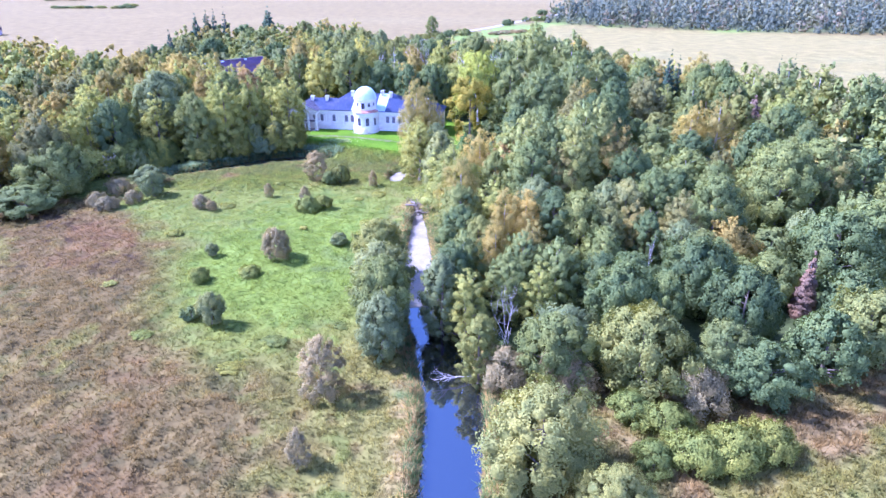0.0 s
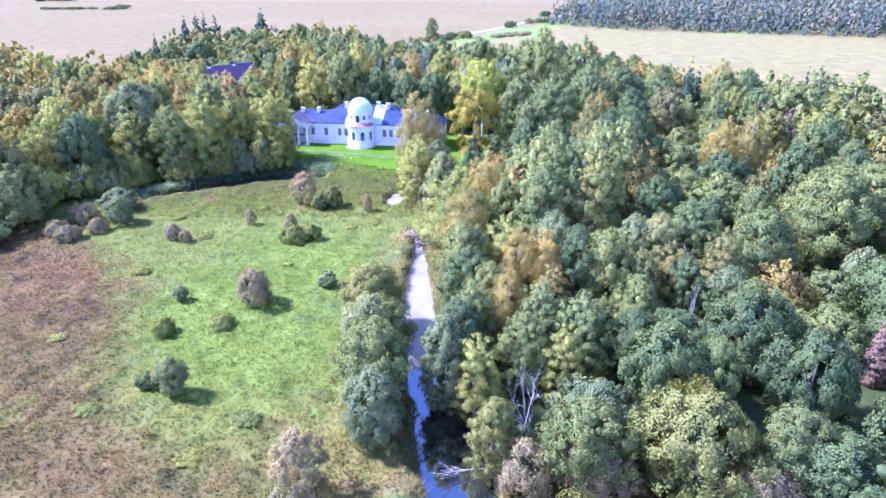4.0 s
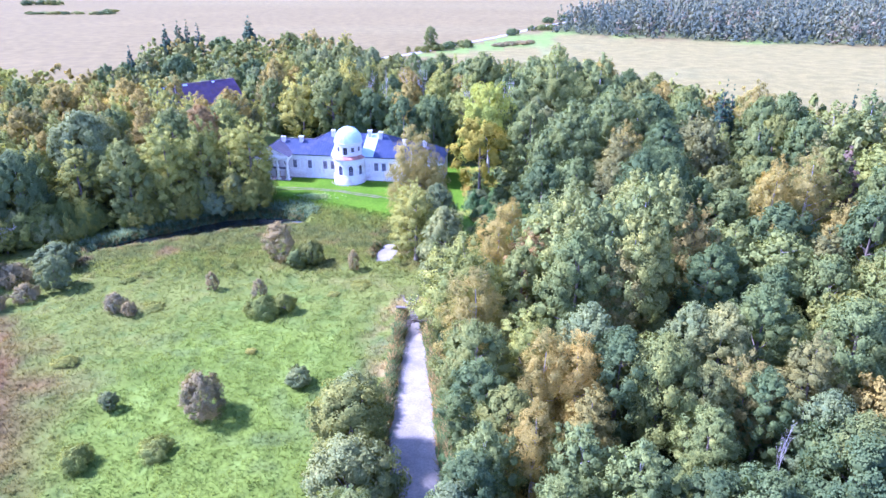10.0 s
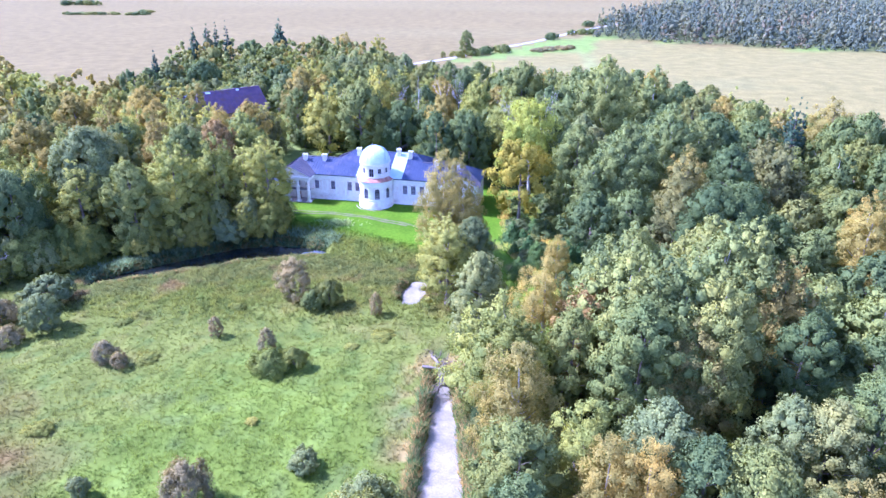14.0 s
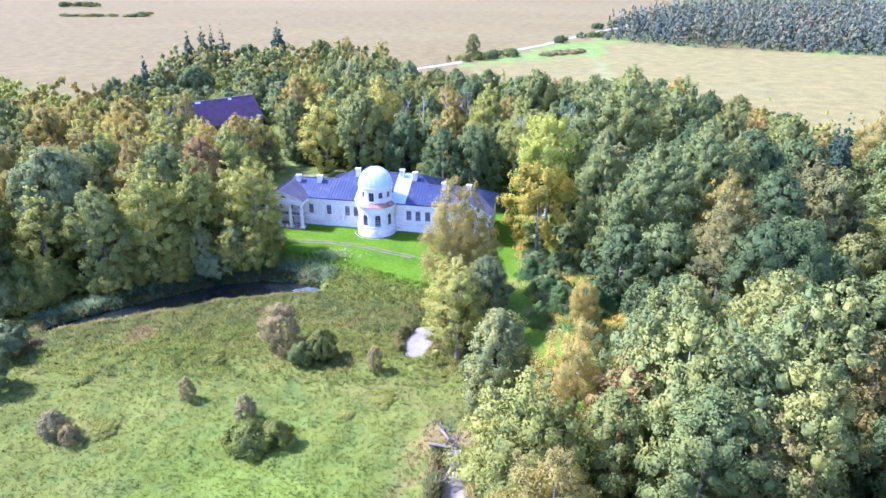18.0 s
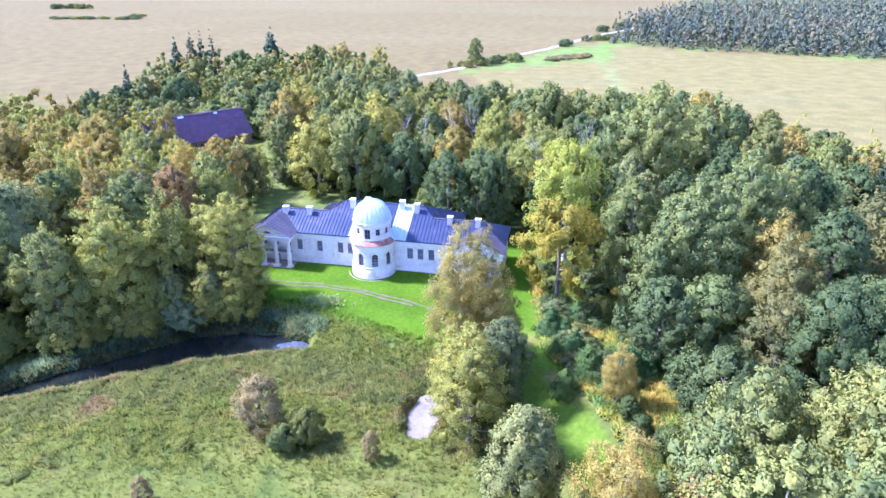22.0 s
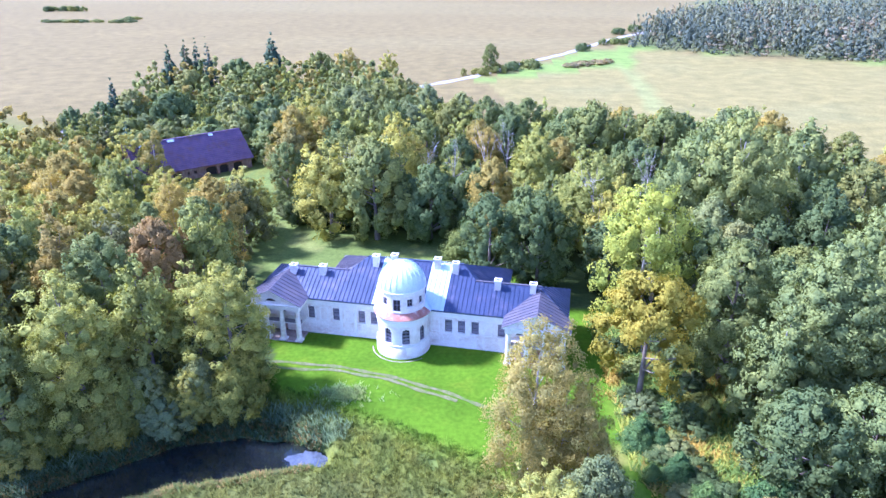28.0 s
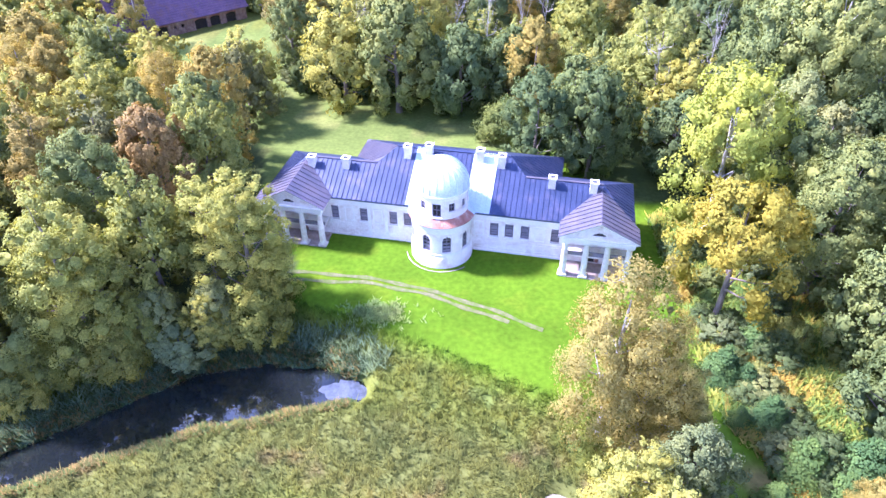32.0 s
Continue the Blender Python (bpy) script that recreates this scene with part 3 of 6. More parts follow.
def ribbon(line, margin, z):
    """A strip along rows of x, y, half width."""
    line = np.asarray(line, float)
    bm = bmesh.new()
    prev = None
    for i, (x, y, w) in enumerate(line):
        d = line[min(i + 1, len(line) - 1), :2] - line[max(i - 1, 0), :2]
        d /= np.hypot(*d)
        h = z if not callable(z) else None
        pts = [(x - s * d[1] * (w + margin), y + s * d[0] * (w + margin)) for s in (1, -1)]
        cur = [bm.verts.new((px, py, h if h is not None else float(z(px, py)))) for px, py in pts]
        if prev:
            bm.faces.new((prev[0], prev[1], cur[1], cur[0]))
        prev = cur
    bmesh.ops.recalc_face_normals(bm, faces=bm.faces)
    if bm.faces[:][0].normal.z < 0:
        bmesh.ops.reverse_faces(bm, faces=bm.faces)
    return bm


def lengthen(line, d=2.0):
    a, b = line[0], line[-1]
    u0, u1 = (line[0] - line[1])[:2], (line[-1] - line[-2])[:2]
    u0, u1 = u0 / np.hypot(*u0) * d, u1 / np.hypot(*u1) * d
    return np.vstack([[a[0] + u0[0], a[1] + u0[1], a[2]], line, [b[0] + u1[0], b[1] + u1[1], b[2]]])


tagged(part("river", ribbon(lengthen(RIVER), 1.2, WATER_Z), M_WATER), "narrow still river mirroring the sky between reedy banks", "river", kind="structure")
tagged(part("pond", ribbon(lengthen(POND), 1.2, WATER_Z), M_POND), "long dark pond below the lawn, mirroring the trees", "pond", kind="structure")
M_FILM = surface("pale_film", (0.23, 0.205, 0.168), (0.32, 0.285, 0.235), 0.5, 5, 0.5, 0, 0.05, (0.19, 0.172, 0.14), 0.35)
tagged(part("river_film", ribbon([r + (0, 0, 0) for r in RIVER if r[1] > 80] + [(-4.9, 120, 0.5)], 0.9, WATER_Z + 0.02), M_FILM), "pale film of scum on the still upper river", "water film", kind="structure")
# Pale bluish sheet on the pond: the sky's reflection painted as colour.
tagged(part("pond_film", ribbon([(-30.4 + 0.35 * k, 152.55 + 0.1 * math.sin(k), 1.5 * math.sin(math.pi * (k + 0.4) / 15) * (0.85 + 0.15 * math.sin(k * 2.3))) for k in range(15)], 0.0, WATER_Z + 0.02), surface("sky_sheen", (0.07, 0.085, 0.12), (0.13, 0.15, 0.20), 0.9, 6, 0.12, 0, 0.05, (0.05, 0.055, 0.06), 0.6)), "silvery sheet painting the sky's reflection at the pond's end", "water film", kind="structure")
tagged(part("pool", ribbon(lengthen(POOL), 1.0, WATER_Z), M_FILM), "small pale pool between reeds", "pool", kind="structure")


def fine_line(points, half, step=1.2, wobble=0.12):
    pts = np.asarray(points, float)
    s = np.r_[0, np.cumsum(np.hypot(*np.diff(pts, axis=0).T))]
    t = np.arange(0, s[-1], step)
    x, y = np.interp(t, s, pts[:, 0]), np.interp(t, s, pts[:, 1])
    return np.c_[x, y + wobble * np.sin(t * 0.9), half * (1 + 0.3 * np.sin(t * 1.7))]


for rut in ([(-36, 165.9), (-30.5, 165.7), (-24.5, 164.7), (-18.6, 162.7), (-14.7, 161.0), (-9.5, 158.2)],
            [(-36, 164.6), (-28, 164.6), (-22.1, 163.3), (-17, 161.1), (-13, 159.2)]):
    tagged(part("dirt_track", ribbon(fine_line(rut, 0.24), 0, lambda a, b: land(a, b) + 0.05), M_DIRT), "worn pale wheel rut in the lawn", "track", group="wheel ruts on the lawn", kind="structure")
tagged(part("gravel_road", ribbon(fine_line([(-50, 325), (-29.4, 352), (-14.8, 370.7), (2.3, 401.5), (32.4, 446), (66.4, 510), (101, 561), (190, 700)], 1.9, 6, 0.0), 0, lambda a, b: land(a, b) + 0.12), M_ROAD), "pale gravel road between the fields", "road", kind="structure")


# ---- the manor house ----
def hip_seams(points_fn, n):
    bm = bmesh.new()
    for i in range(n):
        a, b = points_fn(i)
        a, b = Vector(a), Vector(b)
        d = (b - a).normalized()
        s = d.cross(Vector((0, 0, 1))).normalized() * 0.035
        up = Vector((0, 0, 0.07))
        vs = [bm.verts.new(p) for p in (a - s, a + s, b + s, b - s, a - s + up, a + s + up, b + s + up, b - s + up)]
        for f in ((4, 5, 6, 7), (0, 1, 5, 4), (1, 2, 6, 5), (2, 3, 7, 6), (3, 0, 4, 7)):
            bm.faces.new([vs[k] for k in f])
    bmesh.ops.recalc_face_normals(bm, faces=bm.faces)
    return bm


house = thing("manor_house", -19.85, 171.15, 0.0, -8.5)
tagged(house, "white one-storey neoclassical manor house with domed rotunda and two porticoes", "house")
EAVE, SLOPE = 5.15, 0.494
BOARDED = (-12.23, -8.94, -5.58, -3.98, 5.48, 7.08, 8.76, 11.96)
BLIND = (-10.54, -7.29, 3.86, 10.32)
PORCH = (-18.2, -16.2, -14.2, 14.2, 16.2, 18.2)


def front_hole(s, z):
    if any(abs(s - u) < 0.45 for u in BOARDED) and 2.05 < z < 3.8:
        return True
    if any(abs(s - u) < 0.45 for u in PORCH) and 2.5 < z < 3.8:
        return True
    return any((s - u) ** 2 + (max(z - 1.0, 0)) ** 2 < 0.55 ** 2 and z > 0 for u in (-16.2, 16.2))


lines = {-19.4, 19.4}
for u in BOARDED + PORCH:
    lines |= {u - 0.45, u + 0.45}
for u in (-16.2, 16.2):
    lines |= {u + k * 0.11 for k in range(-6, 7)}
ss = sorted(lines)
zs = sorted({-0.3, 0.0, 2.05, 2.5, 3.8, EAVE} | {0.5 + 0.11 * k for k in range(11)})
part("front_wall", pierced(lambda s, z, d: (s, 0.45 * d, z), ss, zs, front_hole), M_PLASTER, house)
part("end_wall", box(-19.4, -18.95, 0.452, 8.0, -0.3, EAVE), M_PLASTER, house)
part("end_wall", box(18.95, 19.4, 0.452, 8.0, -0.3, EAVE), M_PLASTER, house)
for a, b in ((-18.948, -11.6), (11.6, 18.948)):
    part("back_wall", box(a, b, 7.55, 8.0, -0.3, EAVE), M_PLASTER, house)
for s in (-1, 1):
    part("rear_block_side_wall", box(min(s * 11.15, s * 11.6), max(s * 11.15, s * 11.6), 8.002, 11.948, -0.3, EAVE), M_PLASTER, house)
part("rear_block_wall", box(-11.6, 11.6, 11.95, 12.4, -0.3, EAVE), M_PLASTER, house)
# Near-black sheet behind the front windows, standing in for unlit rooms.
part("interior_wall", box(-18.9, 18.9, 2.2, 2.3, 0.0, 5.0), M_DARK, house)
for a, b in ((-12.95, -3.2), (3.2, 12.95)):
    part("frieze", box(a, b, -0.10, -0.003, 4.15, EAVE - 0.12), M_TRIM, house)
    part("cornice", box(a, b, -0.20, -0.103, 4.75, EAVE - 0.12), M_TRIM, house)
    part("belt_course", box(a, b, -0.06, -0.003, 1.55, 1.72), M_PLASTER, house)
    part("plinth", box(a, b, -0.08, -0.003, -0.2, 0.25), M_PLASTER, house)


def window_boards(u, z0, z1, y, w, parent, n=5):
    win = part("window", box(u - w, u + w, y + 0.06, y + 0.09, z0, z1), M_DARK, parent, "window boarded up with grey planks")
    bm = bmesh.new()
    for a, b, c, d in ((u - w, u - w + 0.09, z0, z1), (u + w - 0.09, u + w, z0, z1), (u - w + 0.09, u + w - 0.09, z0, z0 + 0.09), (u - w + 0.09, u + w - 0.09, z1 - 0.09, z1)):
        add_box(bm, a, b, y - 0.02, y + 0.058, c, d)
    part("window_frame", bm, M_FRAME, win)
    step = (z1 - z0 - 0.2) / n
    for k in range(n):
        tilt = 0.02 * ((k * 7 + int(u * 10)) % 3 - 1)
        part("board", box(u - w + 0.1, u + w - 0.1, y + 0.0, y + 0.03, z0 + 0.1 + k * step + 0.02 + tilt, z0 + 0.1 + (k + 1) * step - 0.035 + tilt), M_BOARD, win)
    bm = bmesh.new()
    add_box(bm, u - w - 0.12, u + w + 0.12, y - 0.34, y - 0.255, z0 - 0.1, z0 - 0.005)
    part("window_sill", bm, M_TRIM, win)


for u in BOARDED:
    window_boards(u, 2.05, 3.8, 0.25, 0.45, house)
for u in PORCH:
    window_boards(u, 2.5, 3.8, 0.25, 0.45, house, 4)
for u in BLIND:
    bm = bmesh.new()
    for a, b, c, d in ((u - 0.55, u - 0.42, 2.0, 3.85), (u + 0.42, u + 0.55, 2.0, 3.85), (u - 0.42, u + 0.42, 3.72, 3.85), (u - 0.42, u + 0.42, 2.0, 2.1)):
        add_box(bm, a, b, -0.07, -0.003, c, d)
    part("blind_window", bm, M_TRIM, house, "blind window niche with white frame")
for u in BOARDED + BLIND:
    bm = bmesh.new()
    for a, b, c, d in ((u - 0.5, u - 0.4, 0.5, 1.4), (u + 0.4, u + 0.5, 0.5, 1.4), (u - 0.4, u + 0.4, 1.3, 1.4), (u - 0.4, u + 0.4, 0.5, 0.58)):
        add_box(bm, a, b, -0.05, -0.003, c, d)
    part("basement_panel", bm, M_PLASTER, house)
for u in (-8.25, -6.33):
    part("pilaster", box(u - 0.17, u + 0.17, -0.16, -0.085, 0.252, 4.15), M_TRIM, house)

# porticoes
for side in (-1, 1):
    c = side * 16.2
    porch = part("portico", box(c - 3.6, c + 3.6, -2.85, -0.003, 4.5, 4.98), M_TRIM, house, "white portico of four columns with a pediment")
    part("cornice", box(c - 3.78, c + 3.78, -3.02, -0.003, 4.982, 5.15, 0.03), M_TRIM, porch)
    part("gallery_floor", box(c - 3.3, c + 3.3, -1.75, -0.003, 1.95, 2.15), M_PLASTER, porch)
    part("parapet", box(c - 3.3, c + 3.3, -1.75, -1.62, 2.152, 2.62), M_BOARD, porch, "grey weathered board parapet")
    part("step", box(c - 3.4, c + 3.4, -2.84, -0.085, -0.3, 0.06), M_STONE, porch)
    for k in (-3.15, -1.05, 1.05, 3.15):
        col = part("column", lathe([(0.34, 0.42), (0.33, 1.6), (0.31, 2.9), (0.27, 4.12)], 20, cx=c + k, cy=-2.4), M_PLASTER, porch, smooth=True)
        part("base", box(c + k - 0.46, c + k + 0.46, -2.86, -1.94, 0.062, 0.28, 0.03), M_PLASTER, col)
        part("base_ring", lathe([(0.0, 0.282), (0.42, 0.282), (0.44, 0.34), (0.40, 0.41), (0.36, 0.43), (0.0, 0.43)], 20, cx=c + k, cy=-2.4), M_PLASTER, col)
        part("capital", box(c + k - 0.4, c + k + 0.4, -2.8, -2.0, 4.3, 4.498, 0.02), M_TRIM, col)
        part("neck_ring", lathe([(0.28, 4.1), (0.32, 4.14), (0.38, 4.29), (0.0, 4.298)], 20, cx=c + k, cy=-2.4), M_TRIM, col)
    # pediment with a half-round window
    rise, half = 1.78, 3.6

    def gable_hole(s, z):
        return (s - c) ** 2 * 0.36 + (z - 5.5) ** 2 < 0.42 ** 2 and z > 5.5
    gs = [c - half + half * k / 30 for k in range(61)]
    gz_ = [5.15 + 0.06 * k for k in range(0, 29)]

    def in_gable(s, z):
        return gable_hole(s, z) or z > 5.15 + rise * (1 - abs(s - c) / half)
    part("pediment", pierced(lambda s, z, d: (s, -2.8 + 0.2 * d, z), gs, gz_, in_gable), M_PLASTER, porch)
    part("lunette", box(c - 0.75, c + 0.75, -2.66, -2.63, 5.48, 5.97), M_DARK, porch)
    for k in (-0.35, 0.0, 0.35):
        part("lunette_bar", box(c + k - 0.025, c + k + 0.025, -2.72, -2.67, 5.5, 5.9), M_FRAME, porch)
    top = 5.17 + 1.98
    for d in (-1, 1):
        x1 = c + d * 3.98
        part("raking_cornice", slab([(x1, -3.04, 5.2), (c, -3.04, top), (c, -2.62, top), (x1, -2.62, 5.2)] if d > 0 else [(c, -3.04, top), (x1, -3.04, 5.2), (x1, -2.62, 5.2), (c, -2.62, top)], 0.16), M_TRIM, porch)
        v_top = (top - EAVE) / SLOPE - 0.45
        part("portico_roof", slab([(x1, -3.1, 5.245), (c, -3.1, top + 0.045), (c, v_top + 0.1, top + 0.045), (x1, -0.40, 5.245)], 0.04), M_ROOF_OLD, porch, "brownish standing-seam sheet roof")

        def seam(i, d=d, c=c):
            f = (i + 0.5) / 9
            v0 = -3.08 + 0.0 * f
            v = -3.0 + (v_top + 2.9) * f
            reach = 1.0 if v < -0.45 else 1 - (v + 0.45) / (v_top + 0.45)
            low = (c + d * 3.96, v, 5.255) if v < -0.45 else (c + d * 3.96 * reach, v, 5.255 + (top - 5.2) * (1 - reach))
            return low, (c + d * 0.05, v, top + 0.05)
        tagged(part("standing_seams", hip_seams(seam, 9), M_ROOF_OLD, porch), kind="stuff")
    # Near-black slab in the doorway paints its shade.
    door = part("basement_door", box(c - 0.54, c + 0.54, 0.2, 0.26, 0.0, 1.55), M_DARK, porch, "arched basement doorway, its unlit inside a near-black slab")
    part("door_leaf", box(c + 0.05, c + 0.5, 0.12, 0.16, 0.02, 1.25), M_RUST, door, "half-open reddish plank door leaf")

# main roof
front = [(-19.8, -0.45, EAVE), (19.8, -0.45, EAVE), (16.3, 4.0, 7.35), (8.2, 4.0, 7.35), (6.3, 6.23, 8.45), (-6.3, 6.23, 8.45), (-8.2, 4.0, 7.35), (-16.3, 4.0, 7.35)]
roof = part("roof", slab(front, 0.14), M_ROOF, house, "dark blue standing-seam metal roof")
for s in (-1, 1):
    end = [(s * 19.8, -0.45, EAVE), (s * 19.8, 8.45, EAVE), (s * 16.3, 4.0, 7.35)]
    part("roof_end", slab(end, 0.14), M_ROOF, roof)
    part("roof_back", slab([(s * 19.8, 8.45, EAVE), (s * 16.3, 4.0, 7.35), (s * 8.2, 4.0, 7.35), (s * 12.0, 8.45, EAVE)], 0.14), M_ROOF, roof)
    part("roof_rear_side", slab([(s * 8.2, 4.0, 7.35), (s * 6.3, 6.23, 8.45), (s * 12.0, 12.85, EAVE), (s * 12.0, 8.45, EAVE)], 0.14), M_ROOF_OLD if s < 0 else M_ROOF, roof)

    def end_seam(i, s=s):
        v = -0.2 + 0.55 * i
        k = 1 - abs(v - 4.0) / 4.45
        return (s * 19.78, v, EAVE + 0.01), (s * (19.8 - 3.5 * k), v, EAVE + 2.2 * k + 0.01)
    tagged(part("standing_seams", hip_seams(end_seam, 16), M_ROOF, roof), kind="stuff")

    def side_seam(i, s=s):
        v = 5.2 + 0.5 * i
        if v < 6.23:
            k = (v - 4.0) / 2.23
            hi = (s * (8.2 - 1.9 * k), v, 7.35 + 1.1 * k + 0.01)
        else:
            k = (v - 6.23) / 6.62
            hi = (s * (6.3 + 5.7 * k), v, 8.45 - 3.3 * k + 0.01)
        k = min(1, max(0, (8.45 - v) / 4.45))
        lo = (s * (12.0 - 3.8 * k), v, EAVE + 2.2 * k + 0.01)
        return lo, hi
    tagged(part("standing_seams", hip_seams(side_seam, 14), M_ROOF_OLD if s < 0 else M_ROOF, roof), kind="stuff")
part("roof_rear", slab([(-12.0, 12.85, EAVE), (12.0, 12.85, EAVE), (6.3, 6.23, 8.45), (-6.3, 6.23, 8.45)], 0.14), M_ROOF, roof)


def front_seam(i):
    u = -19.4 + 0.55 * i
    a = abs(u)
    v = 6.2 if a < 6.3 else 6.23 - (a - 6.3) * 1.174 if a < 8.2 else 4.0 if a < 16.3 else 4.0 - (a - 16.3) * 1.27
    return (u, -0.44, EAVE + 0.01), (u, v, EAVE + (v + 0.45) * SLOPE + 0.0)


tagged(part("standing_seams", hip_seams(front_seam, 71), M_ROOF, roof), kind="stuff")
for a, b in ((-4.05, -2.3), (2.3, 4.95)):
    band = part("pale_roof_sheet", slab([(a, -0.47, EAVE + 0.085), (b, -0.47, EAVE + 0.085), (b, 6.2, EAVE + 6.65 * SLOPE + 0.085), (a, 6.2, EAVE + 6.65 * SLOPE + 0.085)], 0.05), M_ROOF_PALE, roof, "newer pale bluish sheet metal strip")
    tagged(part("standing_seams", hip_seams(lambda i, a=a, b=b: ((a + 0.3 + 0.6 * i, -0.46, EAVE + 0.09), (a + 0.3 + 0.6 * i, 6.18, EAVE + 6.63 * SLOPE + 0.09)), int((b - a) / 0.6)), M_ROOF_PALE, band), kind="stuff")
part("ridge_cap", slab([(-6.3, 6.05, 8.5), (6.3, 6.05, 8.5), (6.3, 6.4, 8.5), (-6.3, 6.4, 8.5)], 0.08), M_ROOF, roof)
for s in (-1, 1):
    part("ridge_cap", slab([(s * 8.2, 3.86, 7.42), (s * 16.3, 3.86, 7.42), (s * 16.3, 4.14, 7.42), (s * 8.2, 4.14, 7.42)], 0.08), M_ROOF_OLD, roof)
part("gutter_edge", box(-12.3, 12.3, -0.52, -0.452, EAVE - 0.14, EAVE + 0.02), M_ROOF, roof)


# chimneys: plastered stacks, near-black slabs standing in for the depth of open flues
def chimney(u, v, h, w=0.38, d=0.38):
    z0 = EAVE + (v + 0.45) * SLOPE - 0.5
    z1 = EAVE + (v + 0.45) * SLOPE + h
    c = part("chimney", box(u - w, u + w, v - d, v + d, z0, z1 - 0.18), M_PLASTER, house, "white plastered chimney stack")
    bm = bmesh.new()
    e = 0.07
    add_box(bm, u - w - e, u - w + 0.1, v - d - e, v + d + e, z1 - 0.178, z1)
    add_box(bm, u + w - 0.1, u + w + e, v - d - e, v + d + e, z1 - 0.178, z1)
    for y0, y1 in ((v - d - e, v - d + 0.1), (v + d - 0.1, v + d + e)):
        add_box(bm, u - w + 0.1, u + w - 0.1, y0, y1, z1 - 0.178, z1)
    part("cap", bm, M_TRIM, c)
    part("flue", box(u - w + 0.11, u + w - 0.11, v - d + 0.11, v + d - 0.11, z1 - 0.177, z1 - 0.15), M_DARK, c)


for u, v, h in ((-15.4, 3.0, 1.15), (-11.5, 3.2, 1.15), (-4.95, 5.1, 1.35), (-2.6, 5.5, 1.3), (3.05, 5.4, 1.35), (5.45, 5.0, 1.35), (11.0, 3.3, 1.15), (15.3, 3.2, 1.15)):
    chimney(u, v, h)

# rotunda
RC, RR, DR = -0.8, 3.15, 2.72
rot = thing("rotunda", 0, RC, 0)
rot.parent = house
ANG = [radians(-90 + a) for a in (-62, -21, 21, 62)]


def arch_hole(s, z):
    for a in ANG:
        w = abs(s - a) * RR
        if w < 0.48 and 1.95 < z < 3.52 or (w * w + max(z - 3.52, 0) ** 2 < 0.48 ** 2 and z >= 3.52):
            return True
    return False


ring = [radians(-195) + radians(210) * k / 144 for k in range(145)]
part("rotunda_wall", pierced(lambda s, z, d: ((RR - 0.4 * d) * math.cos(s), (RR - 0.4 * d) * math.sin(s), z), ring, [-0.3, 1.0] + [1.95 + 0.116 * k for k in range(19)] + [4.3, 5.35], arch_hole), M_PLASTER, rot)
# Near-black cylinder, here and in the drum, paints the unlit inside.
part("rotunda_core", lathe([(2.0, 0.0), (2.0, 5.2)], 24), M_DARK, rot)
part("plinth", lathe([(RR + 0.14, -0.3), (RR + 0.14, 1.45), (RR + 0.02, 1.55)], 64), M_PLASTER, rot, smooth=True)
part("belt_course", lathe([(RR - 0.02, 1.6), (RR + 0.1, 1.64), (RR + 0.1, 1.8), (RR - 0.02, 1.84)], 64), M_TRIM, rot)
part("frieze", lathe([(RR - 0.02, 4.35), (RR + 0.07, 4.38), (RR + 0.07, 4.9), (RR + 0.22, 5.02), (RR + 0.24, 5.3), (RR - 0.1, 5.36)], 64), M_TRIM, rot)
part("skirt_roof", lathe([(RR + 0.36, 5.34), (RR + 0.36, 5.38), (DR - 0.05, 5.98)], 64, radians(-175), radians(-5)), M_RUST, rot, "rusty reddish sheet skirt between the stages")
part("skirt_roof", lathe([(RR + 0.36, 5.34), (RR + 0.36, 5.38), (DR - 0.05, 5.98)], 64, radians(-5), radians(185)), M_ROOF_PALE, rot, "pale bluish sheet skirt")
part("terrace_ring", lathe([(RR + 0.70, -0.3), (RR + 0.70, 0.04), (RR + 0.60, 0.05), (RR + 0.60, -0.3)], 64, radians(-165), radians(-40)), M_STONE, rot, "worn stone edging round the rotunda")
DANG = [radians(-90 + a) for a in (-102, -68, -34, 0, 34, 68, 102)]


def drum_hole(s, z):
    return any(abs(s - a) * DR < (0.45 if abs(a + math.pi / 2) < 0.1 else 0.34) and (6.2 if abs(a + math.pi / 2) < 0.1 else 6.75) < z < 7.75 for a in DANG)


dring = sorted({math.tau * k / 72 - math.pi for k in range(73)} | {a + e * 0.34 / DR for a in DANG for e in (-1, 1)} | {-math.pi / 2 + e * 0.45 / DR for e in (-1, 1)})
part("drum", pierced(lambda s, z, d: ((DR - 0.3 * d) * math.cos(s - 0.0), (DR - 0.3 * d) * math.sin(s), z), dring, [5.7, 6.2, 6.75, 7.75, 8.55], drum_hole), M_PLASTER, rot)
part("drum_core", lathe([(1.7, 5.9), (1.7, 8.5)], 24), M_DARK, rot)
part("drum_cornice", lathe([(DR - 0.02, 8.1), (DR + 0.06, 8.14), (DR + 0.06, 8.34), (DR + 0.2, 8.46), (DR + 0.2, 8.6), (DR - 0.2, 8.66)], 64), M_TRIM, rot)
prof = [((DR + 0.1) * math.cos(radians(a)), 8.6 + 2.9 * math.sin(radians(a))) for a in range(0, 90, 6)] + [(0.02, 11.5)]
dome = part("dome", lathe(prof, 64), M_DOME, rot, "pale bluish sheet metal dome", smooth=True)
bm = bmesh.new()
